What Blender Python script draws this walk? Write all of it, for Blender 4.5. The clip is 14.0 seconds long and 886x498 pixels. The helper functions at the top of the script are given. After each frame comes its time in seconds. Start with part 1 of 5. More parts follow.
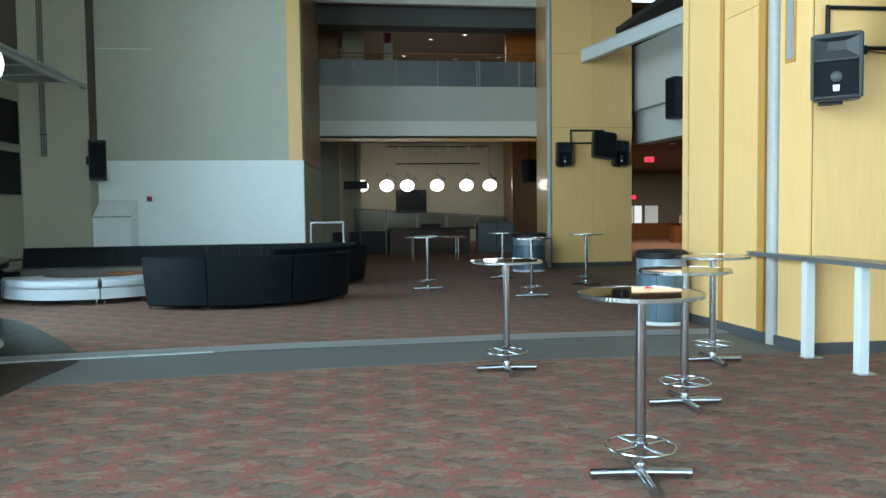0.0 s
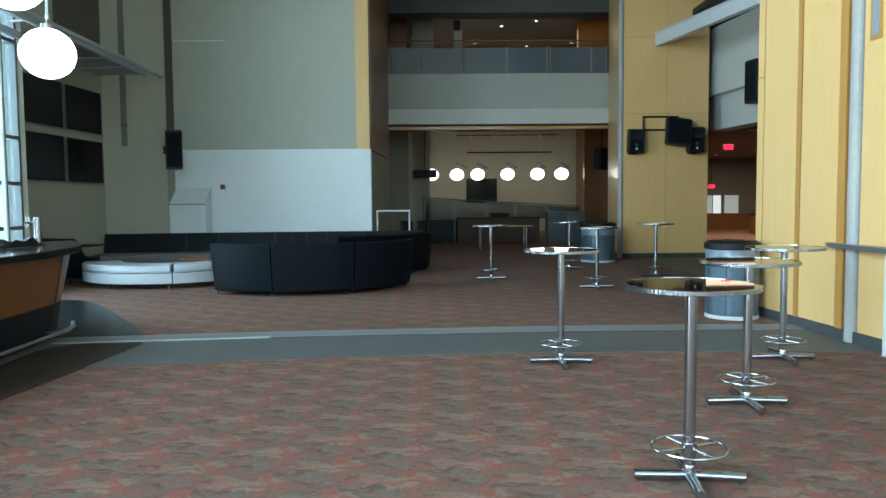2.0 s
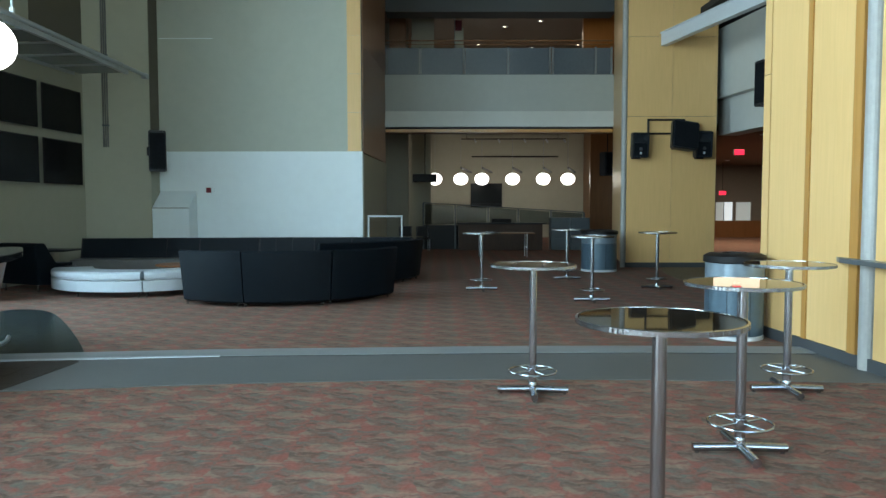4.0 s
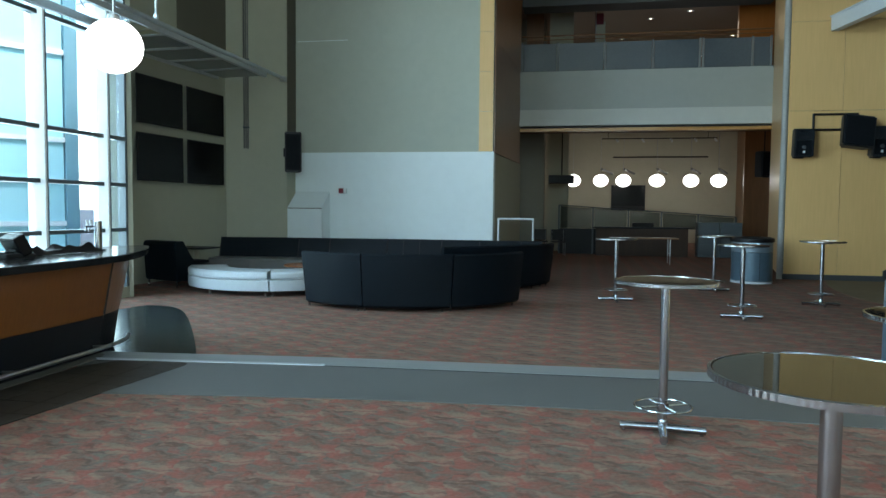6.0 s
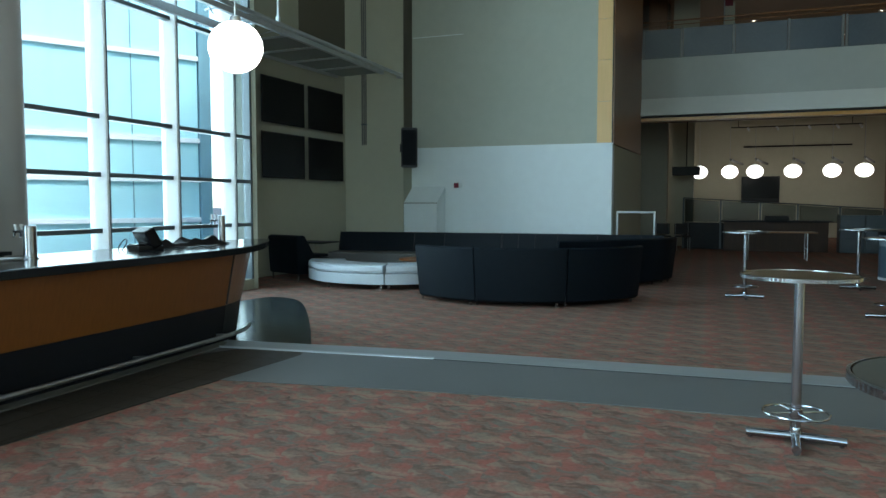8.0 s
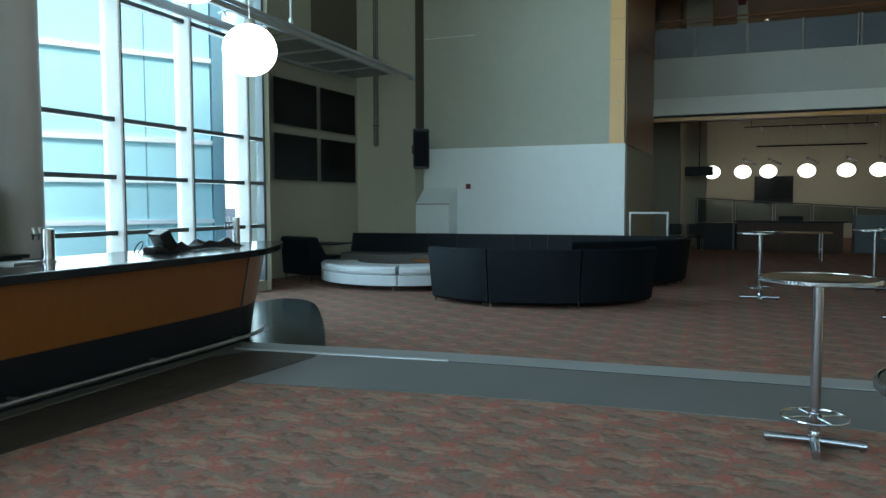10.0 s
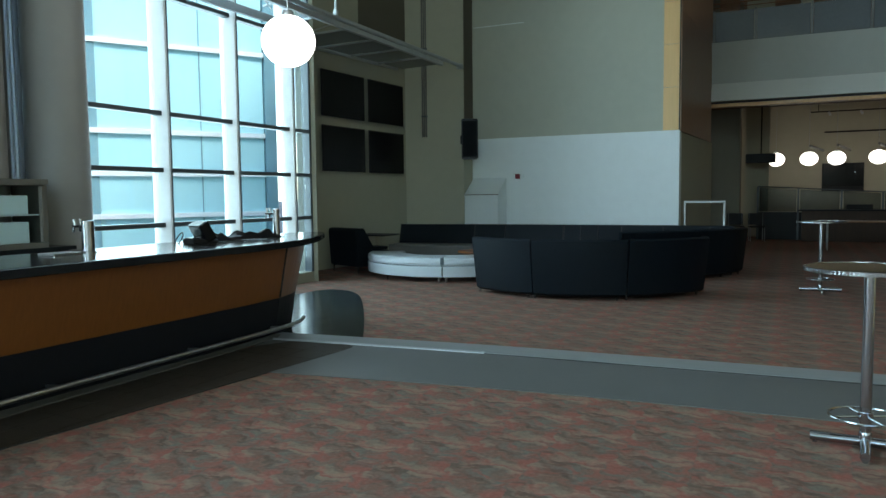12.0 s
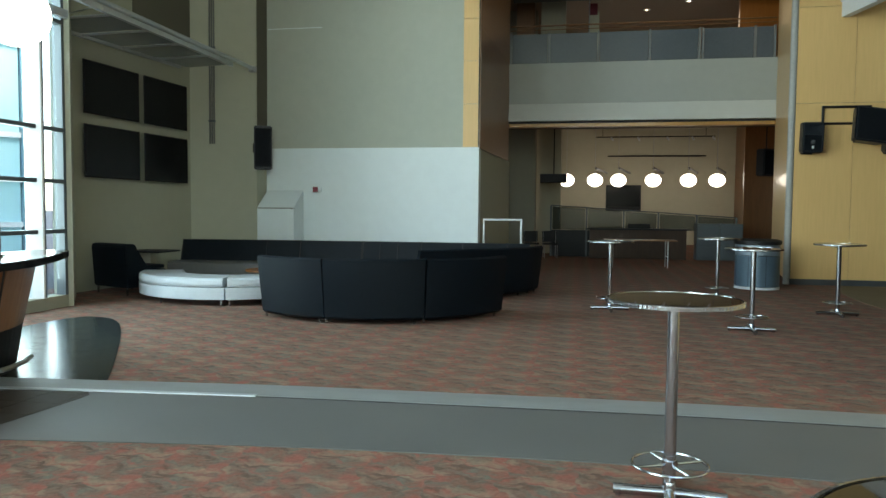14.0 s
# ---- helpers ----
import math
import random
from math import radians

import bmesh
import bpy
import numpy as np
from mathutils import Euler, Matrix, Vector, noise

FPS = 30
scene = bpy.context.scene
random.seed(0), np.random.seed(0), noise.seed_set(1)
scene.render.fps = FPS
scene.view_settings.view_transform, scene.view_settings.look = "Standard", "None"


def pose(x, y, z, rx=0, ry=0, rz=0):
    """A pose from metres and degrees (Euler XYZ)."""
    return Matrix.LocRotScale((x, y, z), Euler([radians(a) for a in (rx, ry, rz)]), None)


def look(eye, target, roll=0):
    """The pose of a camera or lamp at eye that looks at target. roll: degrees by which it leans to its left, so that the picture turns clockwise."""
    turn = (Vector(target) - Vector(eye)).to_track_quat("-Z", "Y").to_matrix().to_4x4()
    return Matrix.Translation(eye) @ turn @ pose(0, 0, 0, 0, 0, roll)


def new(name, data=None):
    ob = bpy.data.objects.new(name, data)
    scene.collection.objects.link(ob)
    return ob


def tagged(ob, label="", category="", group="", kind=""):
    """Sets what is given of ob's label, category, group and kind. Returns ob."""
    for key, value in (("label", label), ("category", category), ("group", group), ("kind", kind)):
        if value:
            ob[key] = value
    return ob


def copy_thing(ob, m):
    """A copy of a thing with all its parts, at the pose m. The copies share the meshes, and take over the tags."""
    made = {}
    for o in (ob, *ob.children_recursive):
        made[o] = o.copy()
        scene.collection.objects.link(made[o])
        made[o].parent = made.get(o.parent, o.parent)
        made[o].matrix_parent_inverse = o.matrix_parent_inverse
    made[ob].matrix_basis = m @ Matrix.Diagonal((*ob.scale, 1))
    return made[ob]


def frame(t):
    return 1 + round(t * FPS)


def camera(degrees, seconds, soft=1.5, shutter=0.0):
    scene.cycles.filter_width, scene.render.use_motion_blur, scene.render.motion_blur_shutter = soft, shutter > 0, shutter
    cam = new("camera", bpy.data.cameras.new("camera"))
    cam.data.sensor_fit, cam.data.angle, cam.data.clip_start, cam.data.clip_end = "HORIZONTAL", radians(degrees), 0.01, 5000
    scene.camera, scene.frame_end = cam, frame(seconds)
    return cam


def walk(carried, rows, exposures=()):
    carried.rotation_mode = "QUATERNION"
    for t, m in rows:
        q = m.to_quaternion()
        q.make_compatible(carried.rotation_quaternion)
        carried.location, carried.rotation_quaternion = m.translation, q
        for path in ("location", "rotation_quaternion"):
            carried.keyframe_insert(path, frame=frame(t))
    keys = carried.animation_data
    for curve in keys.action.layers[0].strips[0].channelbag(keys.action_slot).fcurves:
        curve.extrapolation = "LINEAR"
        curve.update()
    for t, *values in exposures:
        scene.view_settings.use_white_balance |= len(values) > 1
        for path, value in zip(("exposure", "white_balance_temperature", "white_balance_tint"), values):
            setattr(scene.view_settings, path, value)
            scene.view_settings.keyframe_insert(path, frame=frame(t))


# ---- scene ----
cam = camera(62.9, 14.0)
EXPOSURES = [(0.0, 2.82, 6400, 9), (1.5, 2.70, 6350, 9), (4.5, 2.68, 6350, 9), (5.5, 2.62, 6250, 9), (6.5, 2.55, 6250, 8), (7.5, 2.33, 6250, 7), (10.5, 2.20, 6350, 7), (11.2, 1.99, 6350, 6), (12.5, 2.38, 6700, 9), (14.0, 2.85, 7300, 11)]
PATH = [
    (0, (-1.033, 0.576, 1.512), (-0.788, 2.559, 1.413), -0.7),
    (0.5, (-1.034, 0.595, 1.51), (-0.778, 2.576, 1.41), -0.7),
    (1, (-0.973, 0.606, 1.514), (-0.744, 2.59, 1.409), -0.6),
    (1.5, (-0.891, 0.621, 1.507), (-0.726, 2.611, 1.396), -0.0),
    (2, (-0.825, 0.695, 1.49), (-0.783, 2.691, 1.364), -0.5),
    (4.5, (-0.217, 1.704, 1.526), (-0.231, 3.701, 1.417), 0.2),
    (5, (-0.127, 1.9, 1.535), (-0.431, 3.874, 1.424), 0.8),
    (5.5, (-0.149, 2.001, 1.531), (-0.608, 3.943, 1.403), 0.4),
    (6, (-0.177, 2.166, 1.533), (-0.552, 4.127, 1.422), 0.5),
    (6.5, (-0.154, 2.237, 1.533), (-0.591, 4.186, 1.423), 0.7),
    (7, (-0.14, 2.289, 1.516), (-0.764, 4.186, 1.405), 0.3),
    (7.5, (-0.123, 2.351, 1.492), (-0.807, 4.227, 1.378), 0.3),
    (8, (-0.138, 2.335, 1.494), (-0.827, 4.208, 1.37), 0.0),
    (10.5, (-0.171, 2.324, 1.514), (-0.912, 4.178, 1.392), -0.2),
    (11, (-0.066, 2.421, 1.507), (-0.916, 4.227, 1.39), -0.5),
    (11.5, (-0.021, 2.469, 1.516), (-0.91, 4.256, 1.38), -0.8),
    (12, (-0.027, 2.523, 1.488), (-0.889, 4.322, 1.343), -0.6),
    (12.5, (-0.063, 2.768, 1.51), (-0.762, 4.638, 1.389), -0.5),
    (13, (-0.041, 2.964, 1.503), (-0.577, 4.887, 1.375), -0.7),
    (13.5, (-0.009, 3.188, 1.517), (-0.531, 5.115, 1.392), -0.0),
    (14, (-0.103, 3.422, 1.503), (-0.466, 5.386, 1.396), 0.5),
]
walk(cam, [(t, look(eye, target, roll)) for t, eye, target, roll in PATH],
     exposures=EXPOSURES)

# ---- world and light ----
world = bpy.data.worlds.new("sky")
scene.world = world
world.use_nodes = True
wn = world.node_tree
sky = wn.nodes.new("ShaderNodeTexSky")
sky.sky_type, sky.sun_disc = "NISHITA", False
sky.sun_elevation, sky.sun_rotation = radians(56), radians(115)
wn.nodes["Background"].inputs["Strength"].default_value = 0.15
wn.links.new(sky.outputs["Color"], wn.nodes["Background"].inputs["Color"])

sun = new("sun", bpy.data.lights.new("sun", "SUN"))
sun.data.energy, sun.data.angle, sun.data.color = 0.8, radians(12), (1.0, 0.96, 0.9)
sun.matrix_world = look((-0.55, 3.75, 22), (-14, 10, 0))


def area_lamp(name, eye, target, sx, sy, watts, colour):
    ob = new(name, bpy.data.lights.new(name, "AREA"))
    ob.data.shape, ob.data.size, ob.data.size_y = "RECTANGLE", sx, sy
    ob.data.energy, ob.data.color = watts, colour
    ob.matrix_world = look(eye, target)
    return ob


DAY = (0.70, 0.91, 1.0)
area_lamp("window_light_west", (-7.86, 10.8, 4.5), (0, 10.8, 4.5), 4.6, 8.2, 130, DAY)
area_lamp("window_light_south_west", (-7.86, -1.5, 4.5), (0, -1.5, 4.5), 8.8, 8.0, 560, DAY)
area_lamp("window_light_south", (3.4, -8.0, 4.6), (3.4, 0, 4.6), 8.8, 8.0, 80, DAY)


# ---- materials ----
def mat(name, base=(0.5, 0.5, 0.5), rough=0.6, metal=0.0, var=0.12, scale=6.0, bump=0.0, bump_scale=60.0, coat=0.0, spec=0.5):
    """A plain surface with stains at a large scale, grain at a fine one, and fine relief."""
    m = bpy.data.materials.new(name)
    m.use_nodes = True
    t = m.node_tree
    b = t.nodes["Principled BSDF"]
    b.inputs["Metallic"].default_value = metal
    b.inputs["Coat Weight"].default_value = coat
    b.inputs["Specular IOR Level"].default_value = spec
    tc = t.nodes.new("ShaderNodeTexCoord")
    big = t.nodes.new("ShaderNodeTexNoise")
    big.inputs["Scale"].default_value, big.inputs["Detail"].default_value = scale * 0.12, 4
    fine = t.nodes.new("ShaderNodeTexNoise")
    fine.inputs["Scale"].default_value, fine.inputs["Detail"].default_value = scale * 2.5, 5
    t.links.new(tc.outputs["Object"], big.inputs["Vector"])
    t.links.new(tc.outputs["Object"], fine.inputs["Vector"])
    add = t.nodes.new("ShaderNodeMath")
    add.operation = "ADD"
    t.links.new(big.outputs["Fac"], add.inputs[0])
    t.links.new(fine.outputs["Fac"], add.inputs[1])
    ramp = t.nodes.new("ShaderNodeMapRange")
    ramp.inputs["From Min"].default_value, ramp.inputs["From Max"].default_value = 0.6, 1.4
    ramp.inputs["To Min"].default_value, ramp.inputs["To Max"].default_value = 1 - var, 1 + var
    t.links.new(add.outputs[0], ramp.inputs["Value"])
    mul = t.nodes.new("ShaderNodeVectorMath")
    mul.operation = "SCALE"
    mul.inputs[0].default_value = base
    t.links.new(ramp.outputs[0], mul.inputs["Scale"])
    t.links.new(mul.outputs[0], b.inputs["Base Color"])
    rr = t.nodes.new("ShaderNodeMapRange")
    rr.inputs["To Min"].default_value, rr.inputs["To Max"].default_value = max(rough * 0.85, 0.02), min(rough * 1.15, 1)
    t.links.new(fine.outputs["Fac"], rr.inputs["Value"])
    t.links.new(rr.outputs[0], b.inputs["Roughness"])
    if bump:
        bn = t.nodes.new("ShaderNodeTexNoise")
        bn.inputs["Scale"].default_value, bn.inputs["Detail"].default_value = bump_scale, 4
        t.links.new(tc.outputs["Object"], bn.inputs["Vector"])
        bu = t.nodes.new("ShaderNodeBump")
        bu.inputs["Strength"].default_value, bu.inputs["Distance"].default_value = bump, 0.01
        t.links.new(bn.outputs["Fac"], bu.inputs["Height"])
        t.links.new(bu.outputs[0], b.inputs["Normal"])
    return m


def wood(name, dark, light, rough=0.35, coat=0.2, stretch=(14, 14, 0.9)):
    """Veneer with an upright grain, each panel of a slightly different tone."""
    m = mat(name, light, rough, coat=coat)
    t = m.node_tree
    b = t.nodes["Principled BSDF"]
    tc = t.nodes.new("ShaderNodeTexCoord")
    mp = t.nodes.new("ShaderNodeMapping")
    mp.inputs["Scale"].default_value = stretch
    t.links.new(tc.outputs["Object"], mp.inputs["Vector"])
    n = t.nodes.new("ShaderNodeTexNoise")
    n.inputs["Scale"].default_value, n.inputs["Detail"].default_value, n.inputs["Distortion"].default_value = 1.6, 7, 0.4
    t.links.new(mp.outputs[0], n.inputs["Vector"])
    info = t.nodes.new("ShaderNodeObjectInfo")
    add = t.nodes.new("ShaderNodeMath")
    add.operation = "MULTIPLY_ADD"
    add.inputs[1].default_value = 0.18
    t.links.new(info.outputs["Random"], add.inputs[0])
    t.links.new(n.outputs["Fac"], add.inputs[2])
    r = t.nodes.new("ShaderNodeValToRGB")
    r.color_ramp.elements[0].position, r.color_ramp.elements[0].color = 0.3, (*dark, 1)
    r.color_ramp.elements[1].position, r.color_ramp.elements[1].color = 0.85, (*light, 1)
    t.links.new(add.outputs[0], r.inputs["Fac"])
    t.links.new(r.outputs["Color"], b.inputs["Base Color"])
    return m


def glass(name, tint=(0.93, 0.98, 0.98), rough=0.0, gloss=0.04):
    """A thin pane: mostly clear, with a gloss."""
    m = bpy.data.materials.new(name)
    m.use_nodes = True
    t = m.node_tree
    t.nodes.remove(t.nodes["Principled BSDF"])
    tr, gl, mx = t.nodes.new("ShaderNodeBsdfTransparent"), t.nodes.new("ShaderNodeBsdfGlossy"), t.nodes.new("ShaderNodeMixShader")
    lw = t.nodes.new("ShaderNodeLayerWeight")
    lw.inputs["Blend"].default_value = 0.5
    pw = t.nodes.new("ShaderNodeMath")
    pw.operation = "POWER"
    pw.inputs[1].default_value = 5.0
    fr = t.nodes.new("ShaderNodeMath")
    fr.operation = "MULTIPLY_ADD"
    fr.inputs[1].default_value, fr.inputs[2].default_value = 0.6, gloss
    t.links.new(lw.outputs["Facing"], pw.inputs[0])
    t.links.new(pw.outputs[0], fr.inputs[0])
    tr.inputs["Color"].default_value = (*tint, 1)
    gl.inputs["Roughness"].default_value = rough
    t.links.new(fr.outputs[0], mx.inputs[0])
    t.links.new(tr.outputs[0], mx.inputs[1])
    t.links.new(gl.outputs[0], mx.inputs[2])
    t.links.new(mx.outputs[0], t.nodes["Material Output"].inputs["Surface"])
    return m


def glow(name, colour, strength):
    m = bpy.data.materials.new(name)
    m.use_nodes = True
    b = m.node_tree.nodes["Principled BSDF"]
    b.inputs["Base Color"].default_value = (*colour, 1)
    b.inputs["Emission Color"].default_value = (*colour, 1)
    b.inputs["Emission Strength"].default_value = strength
    return m


def carpet_material():
    """Woven pattern of grey-green, rust and brown blots with pale streaks, in repeats of about half a metre."""
    m = bpy.data.materials.new("patterned_carpet")
    m.use_nodes = True
    t = m.node_tree
    L, N = t.links.new, t.nodes.new
    b = t.nodes["Principled BSDF"]
    b.inputs["Roughness"].default_value = 0.95
    b.inputs["Specular IOR Level"].default_value = 0.15
    tc = N("ShaderNodeTexCoord")
    # a repeat whose every second column is shifted by half
    sep = N("ShaderNodeSeparateXYZ")
    L(tc.outputs["Object"], sep.inputs[0])

    def math(op, a, c=None, d=None):
        n = N("ShaderNodeMath")
        n.operation = op
        for k, v in enumerate((a, c, d)):
            if v is None:
                continue
            if isinstance(v, (int, float)):
                n.inputs[k].default_value = v
            else:
                L(v, n.inputs[k])
        return n.outputs[0]

    W, H = 0.40, 0.48
    warp = N("ShaderNodeTexNoise")
    warp.inputs["Scale"].default_value, warp.inputs["Detail"].default_value = 7.0, 3
    L(tc.outputs["Object"], warp.inputs["Vector"])
    wsep = N("ShaderNodeSeparateColor")
    L(warp.outputs["Color"], wsep.inputs[0])
    u = math("ADD", math("DIVIDE", sep.outputs[0], W), math("MULTIPLY", wsep.outputs[0], 0.45))
    col = math("FLOOR", u)
    half = math("MULTIPLY", math("MODULO", math("ABSOLUTE", col), 2), 0.5)
    v = math("ADD", math("ADD", math("DIVIDE", sep.outputs[1], H), half), math("MULTIPLY", wsep.outputs[1], 0.40))
    fu, fv = math("FRACT", u), math("FRACT", v)
    comb = N("ShaderNodeCombineXYZ")
    L(math("MULTIPLY", fu, W), comb.inputs[0])
    L(math("MULTIPLY", fv, H), comb.inputs[1])
    def blots(where, lo, hi, detail=2.0, stretch=(6.5, 6.0, 1)):
        """Soft-edged blots: 0 outside, 1 inside."""
        mq = N("ShaderNodeMapping")
        mq.inputs["Scale"].default_value, mq.inputs["Location"].default_value = stretch, where
        L(comb.outputs[0], mq.inputs["Vector"])
        nz = N("ShaderNodeTexNoise")
        nz.inputs["Scale"].default_value, nz.inputs["Detail"].default_value, nz.inputs["Distortion"].default_value = 1.0, detail + 3.5, 0.6
        L(mq.outputs[0], nz.inputs["Vector"])
        mr = N("ShaderNodeMapRange")
        mr.inputs["From Min"].default_value, mr.inputs["From Max"].default_value = lo, hi
        L(nz.outputs["Fac"], mr.inputs["Value"])
        return mr.outputs[0]

    def over(fac, below, colour):
        mx = N("ShaderNodeMix")
        mx.data_type = "RGBA"
        L(fac, mx.inputs["Factor"])
        if isinstance(below, tuple):
            mx.inputs["A"].default_value = (*below, 1)
        else:
            L(below, mx.inputs["A"])
        mx.inputs["B"].default_value = (*colour, 1)
        return mx.outputs["Result"]

    # scallops in every repeat
    du = math("MULTIPLY", math("SUBTRACT", fu, 0.5), 1.7)
    dist = math("SQRT", math("ADD", math("MULTIPLY", du, du), math("MULTIPLY", fv, fv)))
    scal = math("MULTIPLY_ADD", math("SINE", math("MULTIPLY", dist, 6.5)), 0.5, 0.5)
    woven = over(blots((0, 0, 0), 0.38, 0.62, 2.5), (0.205, 0.114, 0.086), (0.155, 0.150, 0.122))
    woven = over(math("MULTIPLY", blots((9.2, 3.1, 0), 0.49, 0.63, 2.5, (6.5, 8.5, 1)), 0.9), woven, (0.295, 0.102, 0.078))
    woven = over(math("MULTIPLY", blots((2.7, 8.4, 0), 0.50, 0.66, 2.5, (5.5, 9.0, 1)), 0.7), woven, (0.080, 0.055, 0.046))
    woven = over(math("MULTIPLY", scal, 0.18), woven, (0.205, 0.135, 0.095))
    woven = over(math("MULTIPLY", blots((5.5, 1.9, 0), 0.53, 0.67, 2.5, (5.0, 10.0, 1)), 0.55), woven, (0.325, 0.225, 0.160))
    # wear over metres, yarn over millimetres
    big = N("ShaderNodeTexNoise")
    big.inputs["Scale"].default_value, big.inputs["Detail"].default_value = 0.35, 5
    L(tc.outputs["Object"], big.inputs["Vector"])
    yarn = N("ShaderNodeTexNoise")
    yarn.inputs["Scale"].default_value, yarn.inputs["Detail"].default_value = 170, 2
    L(tc.outputs["Object"], yarn.inputs["Vector"])
    tuft = N("ShaderNodeTexNoise")
    tuft.inputs["Scale"].default_value, tuft.inputs["Detail"].default_value = 38, 3
    L(tc.outputs["Object"], tuft.inputs["Vector"])
    f1 = math("MULTIPLY", math("MULTIPLY_ADD", big.outputs["Fac"], 0.35, 0.66), math("MULTIPLY_ADD", tuft.outputs["Fac"], 0.7, 0.65))
    f2 = math("MULTIPLY_ADD", yarn.outputs["Fac"], 0.5, 0.75)
    sc = N("ShaderNodeVectorMath")
    sc.operation = "SCALE"
    L(woven, sc.inputs[0])
    L(math("MULTIPLY", f1, f2), sc.inputs["Scale"])
    L(sc.outputs[0], b.inputs["Base Color"])
    bu = N("ShaderNodeBump")
    bu.inputs["Strength"].default_value, bu.inputs["Distance"].default_value = 0.5, 0.006
    L(yarn.outputs["Fac"], bu.inputs["Height"])
    L(bu.outputs[0], b.inputs["Normal"])
    return m


CARPET = carpet_material()
CONCRETE = mat("sealed_concrete", (0.096, 0.101, 0.100), 0.55, var=0.16, scale=5, bump=0.15)
RAMP = mat("grey_ramp_edging", (0.185, 0.20, 0.205), 0.5, var=0.10)
SLATE = mat("dark_slate", (0.026, 0.034, 0.035), 0.2, var=0.3, scale=9, bump=0.16, bump_scale=14, spec=0.2)
GROUT = mat("dark_grout", (0.03, 0.03, 0.03), 0.9)
PAINT_GREEN = mat("grey_green_plaster", (0.435, 0.462, 0.395), 0.75, var=0.05, scale=2, bump=0.05)
PAINT_BEIGE = mat("beige_plaster", (0.375, 0.378, 0.295), 0.75, var=0.05, scale=2, bump=0.05)
PAINT_WHITE = mat("white_panel_paint", (0.76, 0.84, 0.86), 0.5, var=0.03, scale=2)
PAINT_OFF = mat("off_white_paint", (0.56, 0.58, 0.55), 0.6, var=0.04, scale=2)
FASCIA = mat("shaded_grey_green_paint", (0.38, 0.405, 0.38), 0.6, var=0.05, scale=2)
# Darker and browner than the beige plaster, for the recess walls only.
RECESS_TAN = mat("darker_recess_beige", (0.25, 0.235, 0.18), 0.7, var=0.06, scale=2)
PAINT_CREAM = mat("cream_paint", (0.44, 0.42, 0.315), 0.7, var=0.05, scale=2)
PAINT_GREY = mat("dark_grey_paint", (0.16, 0.16, 0.15), 0.6, var=0.08, scale=2)
POST_GREY = mat("grey_post_paint", (0.36, 0.36, 0.34), 0.5, metal=0.0, var=0.12)
COLUMN_GREY = mat("column_grey_paint", (0.27, 0.27, 0.26), 0.6, var=0.06, scale=2)
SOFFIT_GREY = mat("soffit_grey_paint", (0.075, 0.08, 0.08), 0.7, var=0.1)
BROWN_CEIL = mat("brown_ceiling_panel", (0.13, 0.08, 0.045), 0.8, var=0.1)
CEILING = mat("ceiling_paint", (0.45, 0.45, 0.43), 0.8, var=0.05)
DARK_CEIL = mat("black_ceiling", (0.02, 0.02, 0.022), 0.8)
MAPLE = wood("maple_veneer", (0.70, 0.448, 0.182), (0.77, 0.498, 0.212), stretch=(22, 22, 1.1))
MAPLE_TRIM = wood("maple_edge", (0.42, 0.20, 0.045), (0.50, 0.26, 0.07))
CHERRY = wood("cherry_veneer", (0.165, 0.055, 0.010), (0.205, 0.070, 0.014), rough=0.42, coat=0.05, stretch=(26, 26, 1.4))
ORANGE_WOOD = wood("orange_veneer", (0.36, 0.11, 0.018), (0.42, 0.14, 0.025))
BROWN_WOOD = wood("brown_veneer", (0.17, 0.075, 0.025), (0.24, 0.11, 0.04))
BLACK = mat("black_plastic", (0.007, 0.007, 0.008), 0.5, var=0.2, spec=0.25)
SPEAKER = mat("black_speaker_shell", (0.011, 0.015, 0.020), 0.42, var=0.2, bump=0.1, bump_scale=180, spec=0.35)
SCREEN = mat("dark_screen", (0.005, 0.005, 0.006), 0.22, var=0.1, spec=0.12)
GRILLE = mat("speaker_grille", (0.008, 0.010, 0.013), 0.7, var=0.3, bump=0.3, bump_scale=260, spec=0.1)
LEATHER = mat("black_leather", (0.0032, 0.0068, 0.0105), 0.5, var=0.25, scale=5, bump=0.12, bump_scale=220, spec=0.15)
LEATHER_WHITE = mat("white_leather", (0.43, 0.48, 0.51), 0.42, var=0.05, bump=0.08, bump_scale=200)
LEATHER_GREY = mat("grey_leather", (0.13, 0.13, 0.125), 0.45, var=0.1, bump=0.08, bump_scale=200)
CHROME = mat("chrome", (0.42, 0.44, 0.47), 0.2, metal=1.0, var=0.05)
STEEL = mat("brushed_steel", (0.50, 0.52, 0.53), 0.35, metal=1.0, var=0.1)
GALV = mat("galvanised_steel", (0.42, 0.45, 0.47), 0.45, metal=0.6, var=0.15, scale=12)
ALU = mat("white_aluminium", (0.62, 0.66, 0.68), 0.4, var=0.05)
UPRIGHT = mat("white_window_paint", (0.86, 0.89, 0.90), 0.4, var=0.04)
ALU_DARK = mat("dark_aluminium", (0.07, 0.09, 0.10), 0.4, var=0.08)
TOP_LAM = mat("glossy_dark_laminate", (0.022, 0.016, 0.010), 0.025, var=0.2)
STONE_TOP = mat("black_stone_top", (0.02, 0.022, 0.024), 0.13, var=0.4, scale=30, spec=0.12)
BASE_DARK = mat("dark_base", (0.010, 0.011, 0.014), 0.5, var=0.2, spec=0.25)
TOE = mat("dull_toe_metal", (0.11, 0.105, 0.09), 0.55, metal=0.3, var=0.15)
RUBBER = mat("grey_baseboard", (0.055, 0.060, 0.065), 0.55, var=0.1)
